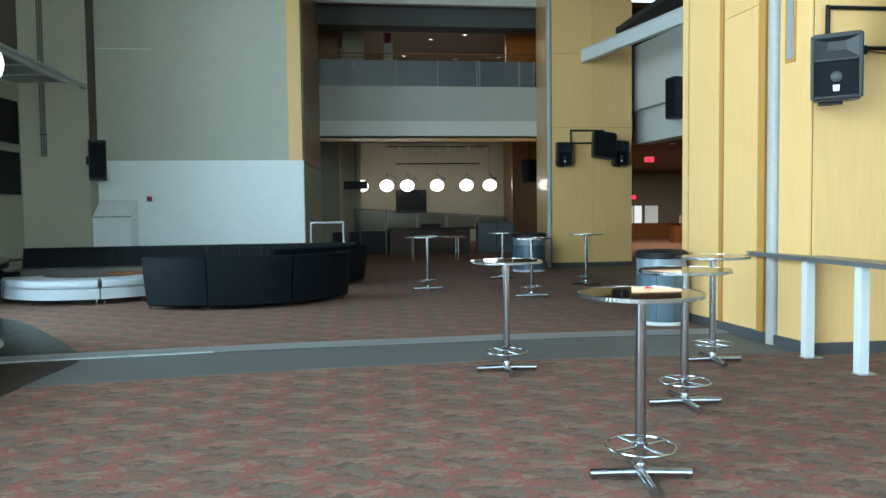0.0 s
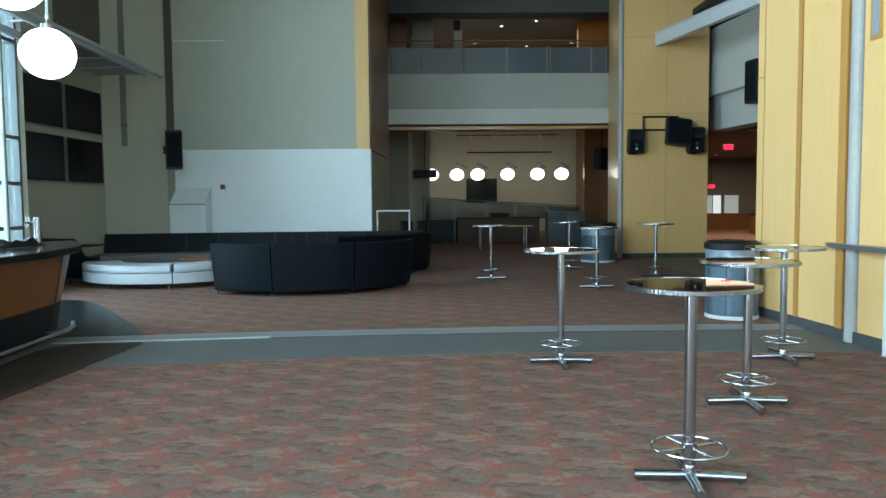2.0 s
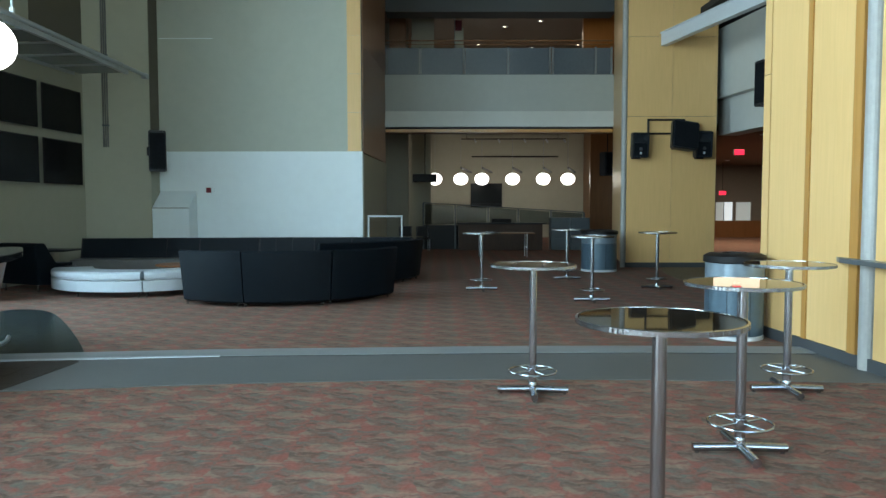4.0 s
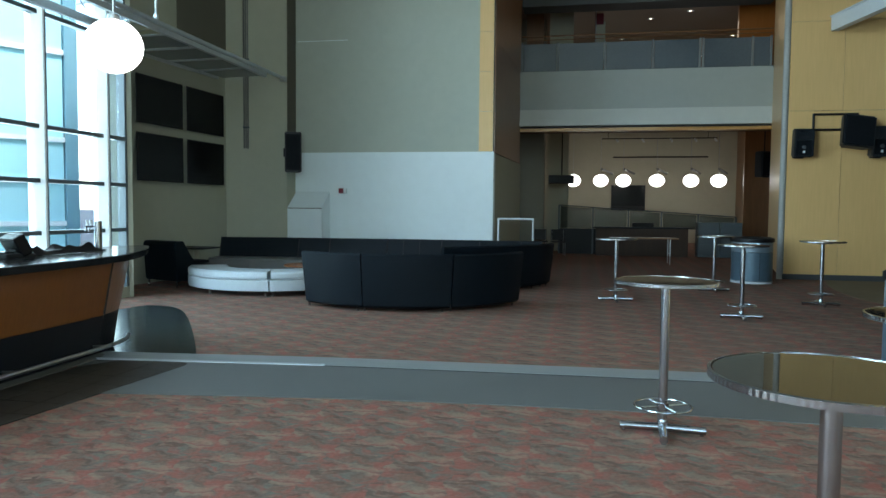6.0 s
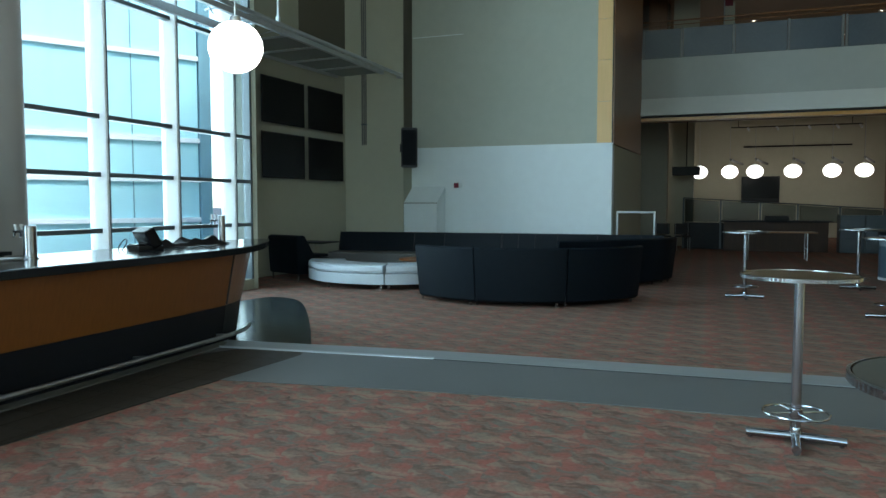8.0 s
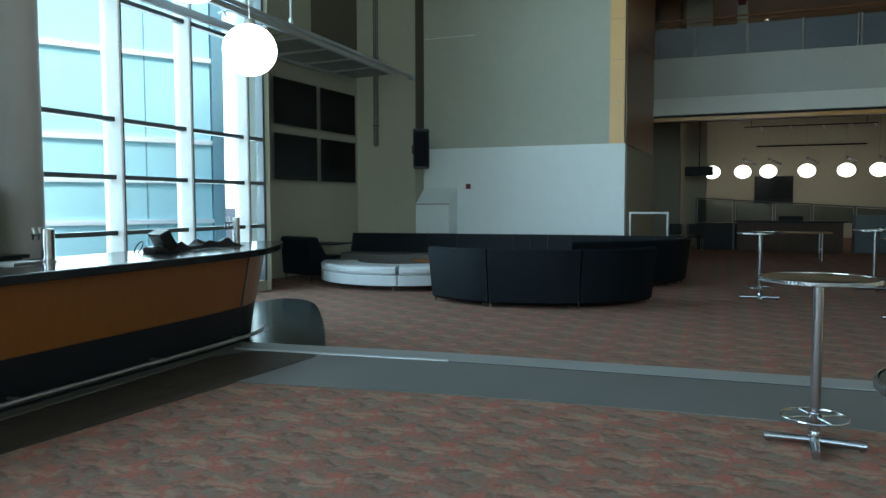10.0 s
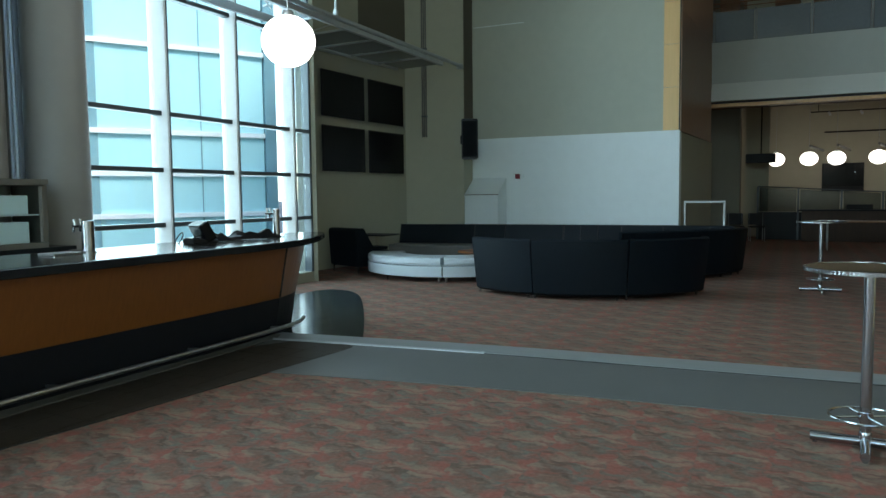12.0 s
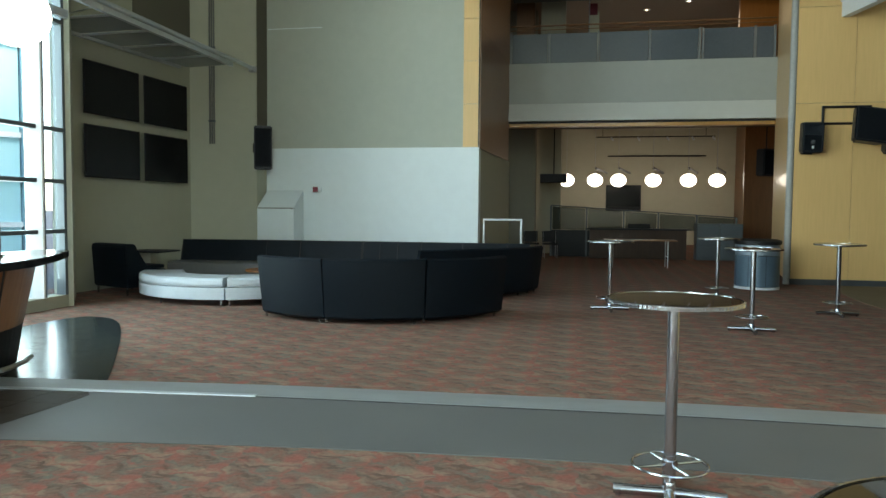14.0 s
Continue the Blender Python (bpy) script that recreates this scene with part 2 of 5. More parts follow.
BIN_SKIN = mat("blue_grey_steel", (0.10, 0.155, 0.20), 0.35, metal=0.35, var=0.12)
BIN_DARK = mat("dark_bin_drum", (0.03, 0.04, 0.05), 0.5, var=0.15)
BIN_PALE = mat("pale_blue_grey_steel", (0.22, 0.28, 0.33), 0.35, metal=0.35, var=0.12)
PANE = glass("clear_pane")
PANE_GREY = glass("smoked_pane", (0.62, 0.66, 0.68))
PANE_DARK = glass("dark_pane", (0.55, 0.60, 0.62), 0.0, 0.008)
SHADE_TILE = mat("shaded_brown_slate", (0.034, 0.027, 0.020), 0.62, var=0.3, scale=7, bump=0.06, bump_scale=14, spec=0.2)
GLOBE = glow("opal_globe", (1.0, 0.97, 0.93), 0.95)
GLOBE_FAR = glow("opal_globe_dim", (1.0, 0.97, 0.90), 0.7)
RED_SIGN = glow("red_sign", (1.0, 0.02, 0.07), 0.2)
DOWNLIGHT = glow("downlight_lens", (1.0, 0.82, 0.6), 2.0)
DARK_BAR = wood("dark_bar_veneer", (0.035, 0.016, 0.008), (0.06, 0.028, 0.013), rough=0.6, coat=0.0)
RED_PLASTIC = mat("red_plastic", (0.18, 0.015, 0.03), 0.4)
FACADE = mat("pale_cyan_cladding", (0.50, 0.82, 0.86), 0.4, var=0.05, scale=1)
FACADE_WHITE = mat("white_ledge", (0.88, 0.90, 0.90), 0.5, var=0.03)
TEAL = mat("teal_glass_edge", (0.22, 0.38, 0.43), 0.2)
SHELF_GLASS = mat("frosted_shelf_glass", (0.30, 0.34, 0.34), 0.25, var=0.06)
# Dark brown holding the shade of the pilaster return and bay; cabinet seam too.
REVEAL = mat("brown_shade_and_trim", (0.105, 0.095, 0.070), 0.7, var=0.06, scale=2)
TAN_CARPET = mat("tan_carpet", (0.17, 0.135, 0.085), 0.95, var=0.15, scale=6, bump=0.4, bump_scale=170, spec=0.15)
ASPHALT = mat("asphalt", (0.05, 0.05, 0.05), 0.9, var=0.2)


# ---- mesh helpers ----
def part(name, bm, material, parent=None, label="", smooth=False):
    me = bpy.data.meshes.new(name)
    bmesh.ops.recalc_face_normals(bm, faces=bm.faces)
    bm.to_mesh(me)
    bm.free()
    if smooth:
        for p in me.polygons:
            p.use_smooth = True
        me.set_sharp_from_angle(angle=radians(38))
    me.materials.append(material)
    ob = new(name, me)
    if parent:
        ob.parent = parent
    if label:
        ob["label"] = label
    return ob


def thing(name, at=(0, 0, 0), turn=0, label="", category="", group="", kind=""):
    ob = new(name)
    ob.empty_display_size = 0.1
    ob.matrix_basis = pose(*at, 0, 0, turn)
    return tagged(ob, label, category, group, kind)


def box(x0, x1, y0, y1, z0, z1, bevel=0.0, bm=None):
    bm2 = bmesh.new()
    bmesh.ops.create_cube(bm2, size=1)
    for v in bm2.verts:
        v.co = Vector((x0 + (v.co.x + 0.5) * (x1 - x0), y0 + (v.co.y + 0.5) * (y1 - y0), z0 + (v.co.z + 0.5) * (z1 - z0)))
    if bevel:
        bmesh.ops.bevel(bm2, geom=bm2.edges[:], offset=bevel, segments=2, affect="EDGES", profile=0.6)
    return merged(bm, bm2)


def merged(bm, bm2):
    if bm is None:
        return bm2
    me = bpy.data.meshes.new("tmp")
    bm2.to_mesh(me)
    bm.from_mesh(me)
    bm2.free()
    bpy.data.meshes.remove(me)
    return bm


def lathe(profile, n=24, centre=(0, 0), bm=None):
    """Turns a profile of (radius, height) about the upright axis."""
    b = bmesh.new()
    rings = []
    for r, z in profile:
        if r < 1e-5:
            rings.append([b.verts.new((centre[0], centre[1], z))])
        else:
            rings.append([b.verts.new((centre[0] + r * math.cos(2 * math.pi * k / n), centre[1] + r * math.sin(2 * math.pi * k / n), z)) for k in range(n)])
    for a, c in zip(rings, rings[1:]):
        for k in range(n):
            if len(a) == 1 and len(c) == 1:
                continue
            if len(a) == 1:
                b.faces.new((a[0], c[(k + 1) % n], c[k]))
            elif len(c) == 1:
                b.faces.new((a[k], a[(k + 1) % n], c[0]))
            else:
                b.faces.new((a[k], a[(k + 1) % n], c[(k + 1) % n], c[k]))
    return merged(bm, b)


def tube(p, q, r, n=12, bm=None, r2=None):
    """A rod from p to q."""
    p, q = Vector(p), Vector(q)
    b = bmesh.new()
    bmesh.ops.create_cone(b, cap_ends=True, segments=n, radius1=r, radius2=r if r2 is None else r2, depth=(q - p).length)
    m = Matrix.Translation((p + q) / 2) @ (q - p).to_track_quat("Z", "Y").to_matrix().to_4x4()
    bmesh.ops.transform(b, matrix=m, verts=b.verts)
    return merged(bm, b)


def ring(r, z, thick, n=32, m=8, bm=None):
    b = bmesh.new()
    rows = []
    for k in range(n):
        a = 2 * math.pi * k / n
        rows.append([b.verts.new(((r + thick * math.cos(2 * math.pi * j / m)) * math.cos(a), (r + thick * math.cos(2 * math.pi * j / m)) * math.sin(a), z + thick * math.sin(2 * math.pi * j / m))) for j in range(m)])
    for k in range(n):
        for j in range(m):
            b.faces.new((rows[k][j], rows[(k + 1) % n][j], rows[(k + 1) % n][(j + 1) % m], rows[k][(j + 1) % m]))
    return merged(bm, b)


def prism(outline, z0, z1, bm=None):
    """A flat outline of (x, y) raised from z0 to z1."""
    b = bmesh.new()
    lo = [b.verts.new((x, y, z0)) for x, y in outline]
    hi = [b.verts.new((x, y, z1)) for x, y in outline]
    n = len(outline)
    b.faces.new(list(reversed(lo)))
    b.faces.new(hi)
    for k in range(n):
        b.faces.new((lo[k], lo[(k + 1) % n], hi[(k + 1) % n], hi[k]))
    return merged(bm, b)


def slab(p, q, thick, z0, z1, bm=None):
    """An upright slab along the plan line p to q, its thickness to the left of that way."""
    (ax, ay), (bx, by) = p, q
    d = Vector((bx - ax, by - ay)).normalized()
    n = Vector((-d.y, d.x)) * thick
    return prism([(ax, ay), (bx, by), (bx + n.x, by + n.y), (ax + n.x, ay + n.y)], z0, z1, bm)


def sweep(path, section, bm=None, closed_ends=True):
    """Runs a section of (offset to the right, height) along a plan line of (x, y)."""
    b = bmesh.new()
    rows = []
    for k, (x, y) in enumerate(path):
        p, q = path[max(k - 1, 0)], path[min(k + 1, len(path) - 1)]
        d = Vector((q[0] - p[0], q[1] - p[1])).normalized()
        rows.append([b.verts.new((x + d.y * o, y - d.x * o, z)) for o, z in section])
    m = len(section)
    for a, c in zip(rows, rows[1:]):
        for j in range(m):
            b.faces.new((a[j], a[(j + 1) % m], c[(j + 1) % m], c[j]))
    if closed_ends:
        b.faces.new(rows[0])
        b.faces.new(list(reversed(rows[-1])))
    return merged(bm, b)


def arc(cx, cy, r, a0, a1, n=16):
    return [(cx + r * math.cos(radians(a0 + (a1 - a0) * k / n)), cy + r * math.sin(radians(a0 + (a1 - a0) * k / n))) for k in range(n + 1)]


def smooth_line(pts, n=8):
    """A smooth curve through a few plan points."""
    out = []
    for k in range(len(pts) - 1):
        p0, p1, p2, p3 = (Vector(pts[min(max(k + j, 0), len(pts) - 1)]) for j in (-1, 0, 1, 2))
        for s in range(n):
            u = s / n
            out.append(tuple(0.5 * (2 * p1 + (p2 - p0) * u + (2 * p0 - 5 * p1 + 4 * p2 - p3) * u * u + (3 * p1 - p0 - 3 * p2 + p3) * u ** 3)))
    out.append(tuple(pts[-1]))
    return out


def structure(name, bm, material, label, category):
    return tagged(part(name, bm, material), label, category, "", "structure")


# ---- the setting ----
TOP = 11.0
structure("ground", box(-300, 300, -300, 300, -0.6, -0.35), ASPHALT, "dark asphalt ground outside the building", "ground")
structure("floor", box(-9.6, 24, -8.2, 42, -0.3, 0), CARPET, "patterned carpet in rust, brown and grey-green", "floor")

# the smooth strip across the carpet, its sloped edging and metal lip
FAR_EDGE = smooth_line([(-5.0, 8.55), (-4.1, 8.64), (-2.6, 8.79), (-1.0, 8.87), (0.5, 8.93), (2.0, 8.93), (3.56, 8.86)])
NEAR_EDGE = smooth_line([(-4.5, 7.3), (-3.45, 7.46), (-1.9, 7.66), (-0.15, 7.77), (0.85, 7.76), (2.2, 7.70), (3.62, 7.60)])
structure("floor_strip", prism(NEAR_EDGE + FAR_EDGE[::-1], -0.02, 0.006), CONCRETE, "smooth grey concrete strip set across the carpet", "floor")
structure("strip_edging", sweep(FAR_EDGE, [(0.02, 0.004), (0.02, 0.012), (-0.14, 0.022), (-0.30, 0.020), (-0.345, 0.004)]), RAMP, "light grey sloped edging between strip and carpet", "floor edging")
structure("trim_strip_joint", sweep(FAR_EDGE, [(0.05, 0.0062), (0.05, 0.0075), (0.022, 0.0075), (0.022, 0.0062)]), DARK_CEIL, "dark joint line along the edging", "trim")
structure("metal_lip", sweep(FAR_EDGE[:17], [(0.045, 0.0078), (0.042, 0.016), (0.018, 0.0205), (0.002, 0.0205), (0.002, 0.0078)]), GALV, "bright metal threshold lip beside the bar", "threshold")


def clipped(poly, region):
    """A polygon cut to a convex region that runs anticlockwise."""
    out = poly
    for k in range(len(region)):
        (ax, ay), (bx, by) = region[k], region[(k + 1) % len(region)]
        src, out = out, []
        for i in range(len(src)):
            p, q = src[i], src[(i + 1) % len(src)]
            sp = (bx - ax) * (p[1] - ay) - (by - ay) * (p[0] - ax)
            sq = (bx - ax) * (q[1] - ay) - (by - ay) * (q[0] - ax)
            if sp >= 0:
                out.append(p)
            if sp * sq < 0:
                f = sp / (sp - sq)
                out.append((p[0] + (q[0] - p[0]) * f, p[1] + (q[1] - p[1]) * f))
        if len(out) < 3:
            return []
    return out


APRON_FAR = [(-5.6, 8.72), (-4.04, 8.92), (-4.23, 9.25), (-4.53, 9.75), (-5.00, 10.5), (-5.46, 11.2), (-5.92, 11.85), (-6.38, 12.26), (-6.9, 12.2), (-6.9, 8.6)]
# Tile near the lip; elsewhere dark tiling stands for shade along the bar.
APRON_NEAR_SHADE = [(-5.0, 2.0), (-4.62, 2.0), (-3.90, 8.3), (-3.92, 8.66), (-5.0, 8.53)]


def rounded(poly, rounds=2):
    """Cuts the corners of a convex outline, so that it stays convex."""
    for _ in range(rounds):
        out = []
        for k in range(len(poly)):
            p, q = Vector(poly[k]), Vector(poly[(k + 1) % len(poly)])
            out += [tuple(p * 0.78 + q * 0.22), tuple(p * 0.22 + q * 0.78)]
        poly = out
    return poly


APRON_FAR, APRON_NEAR_SHADE = rounded(APRON_FAR), rounded(APRON_NEAR_SHADE)
tile_floors = []
for nm, region in (("tile_floor_far", APRON_FAR), ("tile_floor_near", APRON_NEAR_SHADE)):
    tile_floors.append((structure(nm, prism(region, -0.02, 0.0066), GROUT, "dark slate tile apron round the bar, its near side also shade", "tile floor"), region))

structure("floor_passage", prism(smooth_line([(5.2, 19.7), (4.85, 18.2), (4.68, 16.8), (4.75, 15.6), (5.3, 14.6), (6.6, 13.4), (9.0, 12.2)], 6) + [(16, 12.2), (16, 19.7)], -0.02, 0.004), TAN_CARPET, "plain tan carpet of the passage", "floor")

# west side: glazing, solid grey wall, slit window
W = -7.66


def wall(name, bm, material, label):
    return structure(name, bm, material, label, "wall")


wall("wall_west_a", box(W - 0.25, W, -8.2, -6.0, 0, TOP), PAINT_GREY, "dark grey painted wall by the window")
wall("wall_west_b", box(W - 0.25, W, 3.0, 7.635, 0, TOP), PAINT_GREY, "dark grey painted wall behind the bar")
wall("wall_west_c", box(W - 0.25, W, 7.805, 8.4, 0, TOP), PAINT_GREY, "dark grey painted pier beside the slit window")
for k, (a, b) in enumerate(((-6.0, 3.0), (8.4, 13.13))):
    wall("wall_west_sill_" + str(k), box(W - 0.25, W, a, b, 0, 0.18), PAINT_BEIGE, "low painted upstand under the glazing")
    wall("wall_west_head_" + str(k), box(W - 0.25, W, a, b, 8.7, TOP), PAINT_BEIGE, "painted wall above the tall glazing")
wall("wall_slit_sill", box(W - 0.25, W, 7.635, 7.805, 0, 1.2), PAINT_GREY, "grey wall under the slit window")
wall("wall_slit_head", box(W - 0.25, W, 7.635, 7.805, 8.7, TOP), PAINT_GREY, "grey wall over the slit window")

TVW = ((-8.84, 13.43), (-8.47, 18.15))
wall("wall_jog", prism([(W, 13.13), (-8.70, 14.46), (-8.60, 14.53), (W + 0.06, 13.17)], 0, TOP), PAINT_BEIGE, "short beige return wall beside the glazing")
wall("wall_west_screens", slab((-8.75, 14.47), TVW[1], 0.25, 0, TOP), PAINT_BEIGE, "beige plaster wall with four wall screens")
wall("wall_pilaster", prism([(-8.48, 18.12), (-7.2, 18.72), (-7.2, 19.6), (-9.2, 19.6), (-9.2, 18.12)], 0, TOP), PAINT_BEIGE, "beige plaster pilaster in the corner")
# Thin slab: the unlit side of the pilaster is put into its colour.
structure("trim_pilaster_shade", box(-7.198, -7.186, 18.74, 19.262, 2.90, TOP), REVEAL, "pilaster return, dark brown for its shade", "trim")
d_ = (TVW[1][0] - TVW[0][0]) / (TVW[1][1] - TVW[0][1])
# The dark of a recess is coloured onto a flat strip, without depth.
structure("trim_dark_bay", prism([(TVW[0][0] + d_ * 2.85 + 0.002, 16.28), (TVW[1][0] + 0.002, 18.13), (TVW[1][0] + 0.014, 18.12), (TVW[0][0] + d_ * 2.85 + 0.014, 16.28)], 4.66, TOP), REVEAL, "flat dark brown strip for the recessed upper bay of the screen wall", "trim")
wall("wall_north", box(-7.2, -2.27, 19.27, 19.6, 2.89, TOP), PAINT_GREEN, "tall grey-green plaster wall")
wall("wall_north_lower", box(-7.2, -2.25, 19.25, 19.6, 0, 2.89), PAINT_WHITE, "smooth white painted lower wall panel")
structure("trim_wall_line", box(-7.15, -5.85, 19.262, 19.27, 5.60, 5.615), PAINT_WHITE, "thin white reveal line on the plaster", "trim")
side = wall("wall_side", slab((-2.27, 19.6), (-2.0, 23.8), 0.3, 0, 2.87), PAINT_BEIGE, "beige lower side wall of the recess")
wall("wall_side_upper", slab((-2.32, 19.6), (-2.05, 23.8), 0.3, 2.87, TOP), PAINT_BEIGE, "side wall above the recess")
# Unseen wall, added to keep rear daylight off the west side.
wall("wall_light_block", box(-7.95, -1.1, -8.2, -7.9, 0, TOP), PAINT_BEIGE, "unseen plain rear wall added to block light beside the glazing")
wall("wall_south_low", box(-1.1, 8, -8.2, -7.9, 0, 0.4), PAINT_BEIGE, "low wall under the rear glazing")
wall("wall_south_high", box(-1.1, 8, -8.2, -7.9, 8.7, TOP), PAINT_BEIGE, "wall above the rear glazing")
wall("wall_south_side", box(8, 24, -8.2, -7.9, 0, TOP), PAINT_BEIGE, "plain rear wall")
wall("wall_east", box(24, 24.3, -8.2, 42.3, 0, TOP), PAINT_GREY, "plain far side wall")
wall("wall_east_near", box(9.0, 9.3, -7.9, 7.5, 0, TOP), PAINT_CREAM, "plain cream side wall")
wall("wall_far", box(-9.6, 24, 42, 42.3, 0, TOP), PAINT_GREY, "plain far end wall")
structure("ceiling", box(-9.2, 24, -8.2, 23.4, TOP, TOP + 0.2), CEILING, "high painted ceiling", "ceiling")
structure("ceiling_upper_level", box(-2.9, 24, 23.4, 42.3, 8.06, 8.25), BROWN_WOOD, "ceiling above the upper level", "ceiling")
structure("wall_soffit_band", box(-2.3, 5.2, 23.2, 23.4, 7.97, TOP), PAINT_OFF, "white fascia over the upper gallery", "wall")
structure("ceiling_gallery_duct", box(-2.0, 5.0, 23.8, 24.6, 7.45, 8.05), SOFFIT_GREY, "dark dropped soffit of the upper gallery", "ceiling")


def window(name, y0, y1, z0, z1, ups, levels, label, along="y", fixed=W):
    """Glazing in an opening: frame, uprights, transoms and a pane for every field."""
    win = thing(name, label=label, category="window", kind="structure")

    def bx(a0, a1, b0, b1, d0, d1, nm, m):
        if along == "y":
            return part(nm, box(fixed - d1, fixed - d0, a0, a1, b0, b1), m, win)
        return part(nm, box(a0, a1, fixed - d1, fixed - d0, b0, b1), m, win)

    edges = [y0 + 0.04, *ups, y1 - 0.04]
    for u in ups:
        if along == "y":
            part("upright", prism([(fixed + 0.02, u + 0.045), (fixed - 0.17, u + 0.045), (fixed - 0.17, u - 0.10), (fixed - 0.15, u - 0.10), (fixed + 0.01, u + 0.005), (fixed + 0.02, u + 0.015)], z0, z1), UPRIGHT, win)
        else:
            bx(u - 0.075, u + 0.045, z0, z1, -0.02, 0.17, "upright", UPRIGHT)
        bx(u + 0.047, u + 0.062, z0, z1, -0.03, 0.05, "gasket", ALU_DARK)
    for u in (y0 + 0.03, y1 - 0.03):
        bx(u - 0.03, u + 0.03, z0, z1, 0.0, 0.15, "window_frame", ALU_DARK)
    for z in levels:
        for a, c in zip(edges, edges[1:]):
            bx(a + 0.064 * (a in ups), c - 0.077 * (c in ups), z - 0.03, z + 0.03, -0.01, 0.10, "transom", ALU_DARK)
    zs = [z0, *levels, z1]
    for a, c in zip(edges, edges[1:]):
        for d, e in zip(zs, zs[1:]):
            p = bx(a + 0.03, c - 0.03, d + 0.02, e - 0.02, 0.10, 0.115, "pane", PANE)
            p.visible_shadow = False
    return win


window("window_1", 8.4, 13.13, 0.18, 8.7, [9.83, 11.20, 12.59], [1.14, 1.88, 2.64, 4.22, 5.8, 7.3], "tall glazed wall with white uprights and dark transoms")
part("jamb_glass", box(W - 0.12, W - 0.02, 8.47, 8.60, 0.2, 8.6), TEAL, bpy.data.objects["window_1"], "teal glass edge")
window("window_2", -6.0, 3.0, 0.18, 8.7, [-4.5, -3, -1.5, 0, 1.5], [1.14, 2.67, 4.27, 5.8, 7.3], "tall glazed wall behind the start of the walk")
window("window_3", -1.1, 8.0, 0.4, 8.7, [1.1, 3.3, 5.6], [2.67, 4.27, 5.8, 7.3], "tall rear glazing", "x", -7.9)
slit = thing("window_4", label="narrow upright slit window in the grey wall", category="window", kind="structure")
p = part("pane", box(W - 0.14, W - 0.12, 7.635, 7.805, 1.2, 8.7), PANE, slit)
p.visible_shadow = False
for y in (7.67, 7.72, 7.77):
    part("bar", box(W - 0.10, W - 0.06, y - 0.008, y + 0.008, 1.2, 8.7), ALU, slit)

column = thing("round_column", (-7.32, 7.95, 0), label="thick dark grey round column by the glazing", category="column")
part("shaft", lathe([(0.32, 0), (0.32, TOP)], 40), COLUMN_GREY, column, smooth=True)
column2 = copy_thing(column, pose(-7.3, 6.98, 0))

# outside: a neighbouring wing in pale cladding
wing = thing("neighbour_building", (-13.25, 20.1, -0.35), 58.5, label="neighbouring building clad in pale cyan panels with white ledges", category="building")
part("wall", box(-16, -0.95, 0, 8, 0, 11.0), FACADE, wing)
part("parapet", box(-16, -0.93, -0.06, 0, 11.0, 11.4), FACADE_WHITE, wing)
for z in (1.34, 2.45, 3.55, 5.83, 8.1):
    part("ledge", box(-16, -0.93, -0.08, 0, z, z + 0.13), FACADE_WHITE, wing)
for x in (-13.2, -10.6, -8.0, -2.72):
    part("joint", box(x - 0.015, x + 0.015, -0.012, -0.002, 0.3, 11.0), TEAL, wing)
part("glass_band", box(-5.85, -5.32, -0.03, -0.002, 0, 11.0), TEAL, wing, "teal glazed upright band")
part("corner_glass", box(-0.92, -0.60, -0.1, 8, 0, 11.0), TEAL, wing)

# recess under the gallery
# Upper face tilted and coloured darker for shade, lower band paler for light.
wall("fascia_gallery", sweep([(-2.05, 23.5), (4.95, 23.5)], [(-0.02, 4.42), (0.10, 5.49), (-0.3, 5.49), (-0.3, 4.42)]), FASCIA, "white gallery fascia leaning out at the top, coloured darker as shade")
wall("fascia_gallery_lower", sweep([(-2.05, 23.5), (4.95, 23.5)], [(0.14, 3.94), (0.0, 4.418), (-0.3, 4.418), (-0.3, 3.94)]), PAINT_OFF, "sloping lower band of the white fascia")
structure("trim_shadow_gap", box(-2.05, 4.95, 23.52, 23.8, 3.88, 3.94), DARK_CEIL, "dark shadow gap under the fascia", "trim")
structure("trim_maple_beam", box(-2.05, 4.95, 23.48, 23.8, 3.79, 3.88), MAPLE_TRIM, "maple veneer edge under the fascia", "trim")
structure("floor_bridge", box(-2.05, 24, 23.8, 26.6, 5.2, 5.49), CARPET, "carpeted floor of the gallery bridge", "floor")
structure("ceiling_bridge_edge", box(-2.05, 6.6, 23.81, 24.15, 3.80, 5.19), BROWN_CEIL, "dark edge beam of the gallery bridge", "ceiling")
structure("ceiling_bridge", box(-2.05, 6.6, 24.152, 26.6, 4.85, 5.19), BROWN_CEIL, "dark underside of the gallery bridge", "ceiling")
BACK = 38.5
wall("wall_recess_back", box(-2.6, 6.95, BACK, BACK + 0.25, 0, 8.05), PAINT_CREAM, "cream painted back wall of the recess")
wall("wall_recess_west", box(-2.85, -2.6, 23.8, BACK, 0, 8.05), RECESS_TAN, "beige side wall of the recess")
wall("wall_recess_east", box(6.95, 7.2, 23.9, BACK, 0, 8.05), BROWN_WOOD, "brown veneered side wall of the recess")
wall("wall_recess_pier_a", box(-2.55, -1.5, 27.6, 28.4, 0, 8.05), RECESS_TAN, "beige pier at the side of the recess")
wall("wall_recess_pier_b", box(-1.45, -0.7, 29.6, 30.2, 0, 8.05), PAINT_CREAM, "cream pier on the gallery side")
wall("wall_recess_panel", box(5.75, 6.94, 31.0, 31.2, 0, 5.0), BROWN_WOOD, "brown veneered screen wall in the recess")
wall("wall_gallery_panel", box(4.42, 7.0, 25.9, 26.1, 5.49, 8.05), ORANGE_WOOD, "orange-brown veneered panel on the gallery")
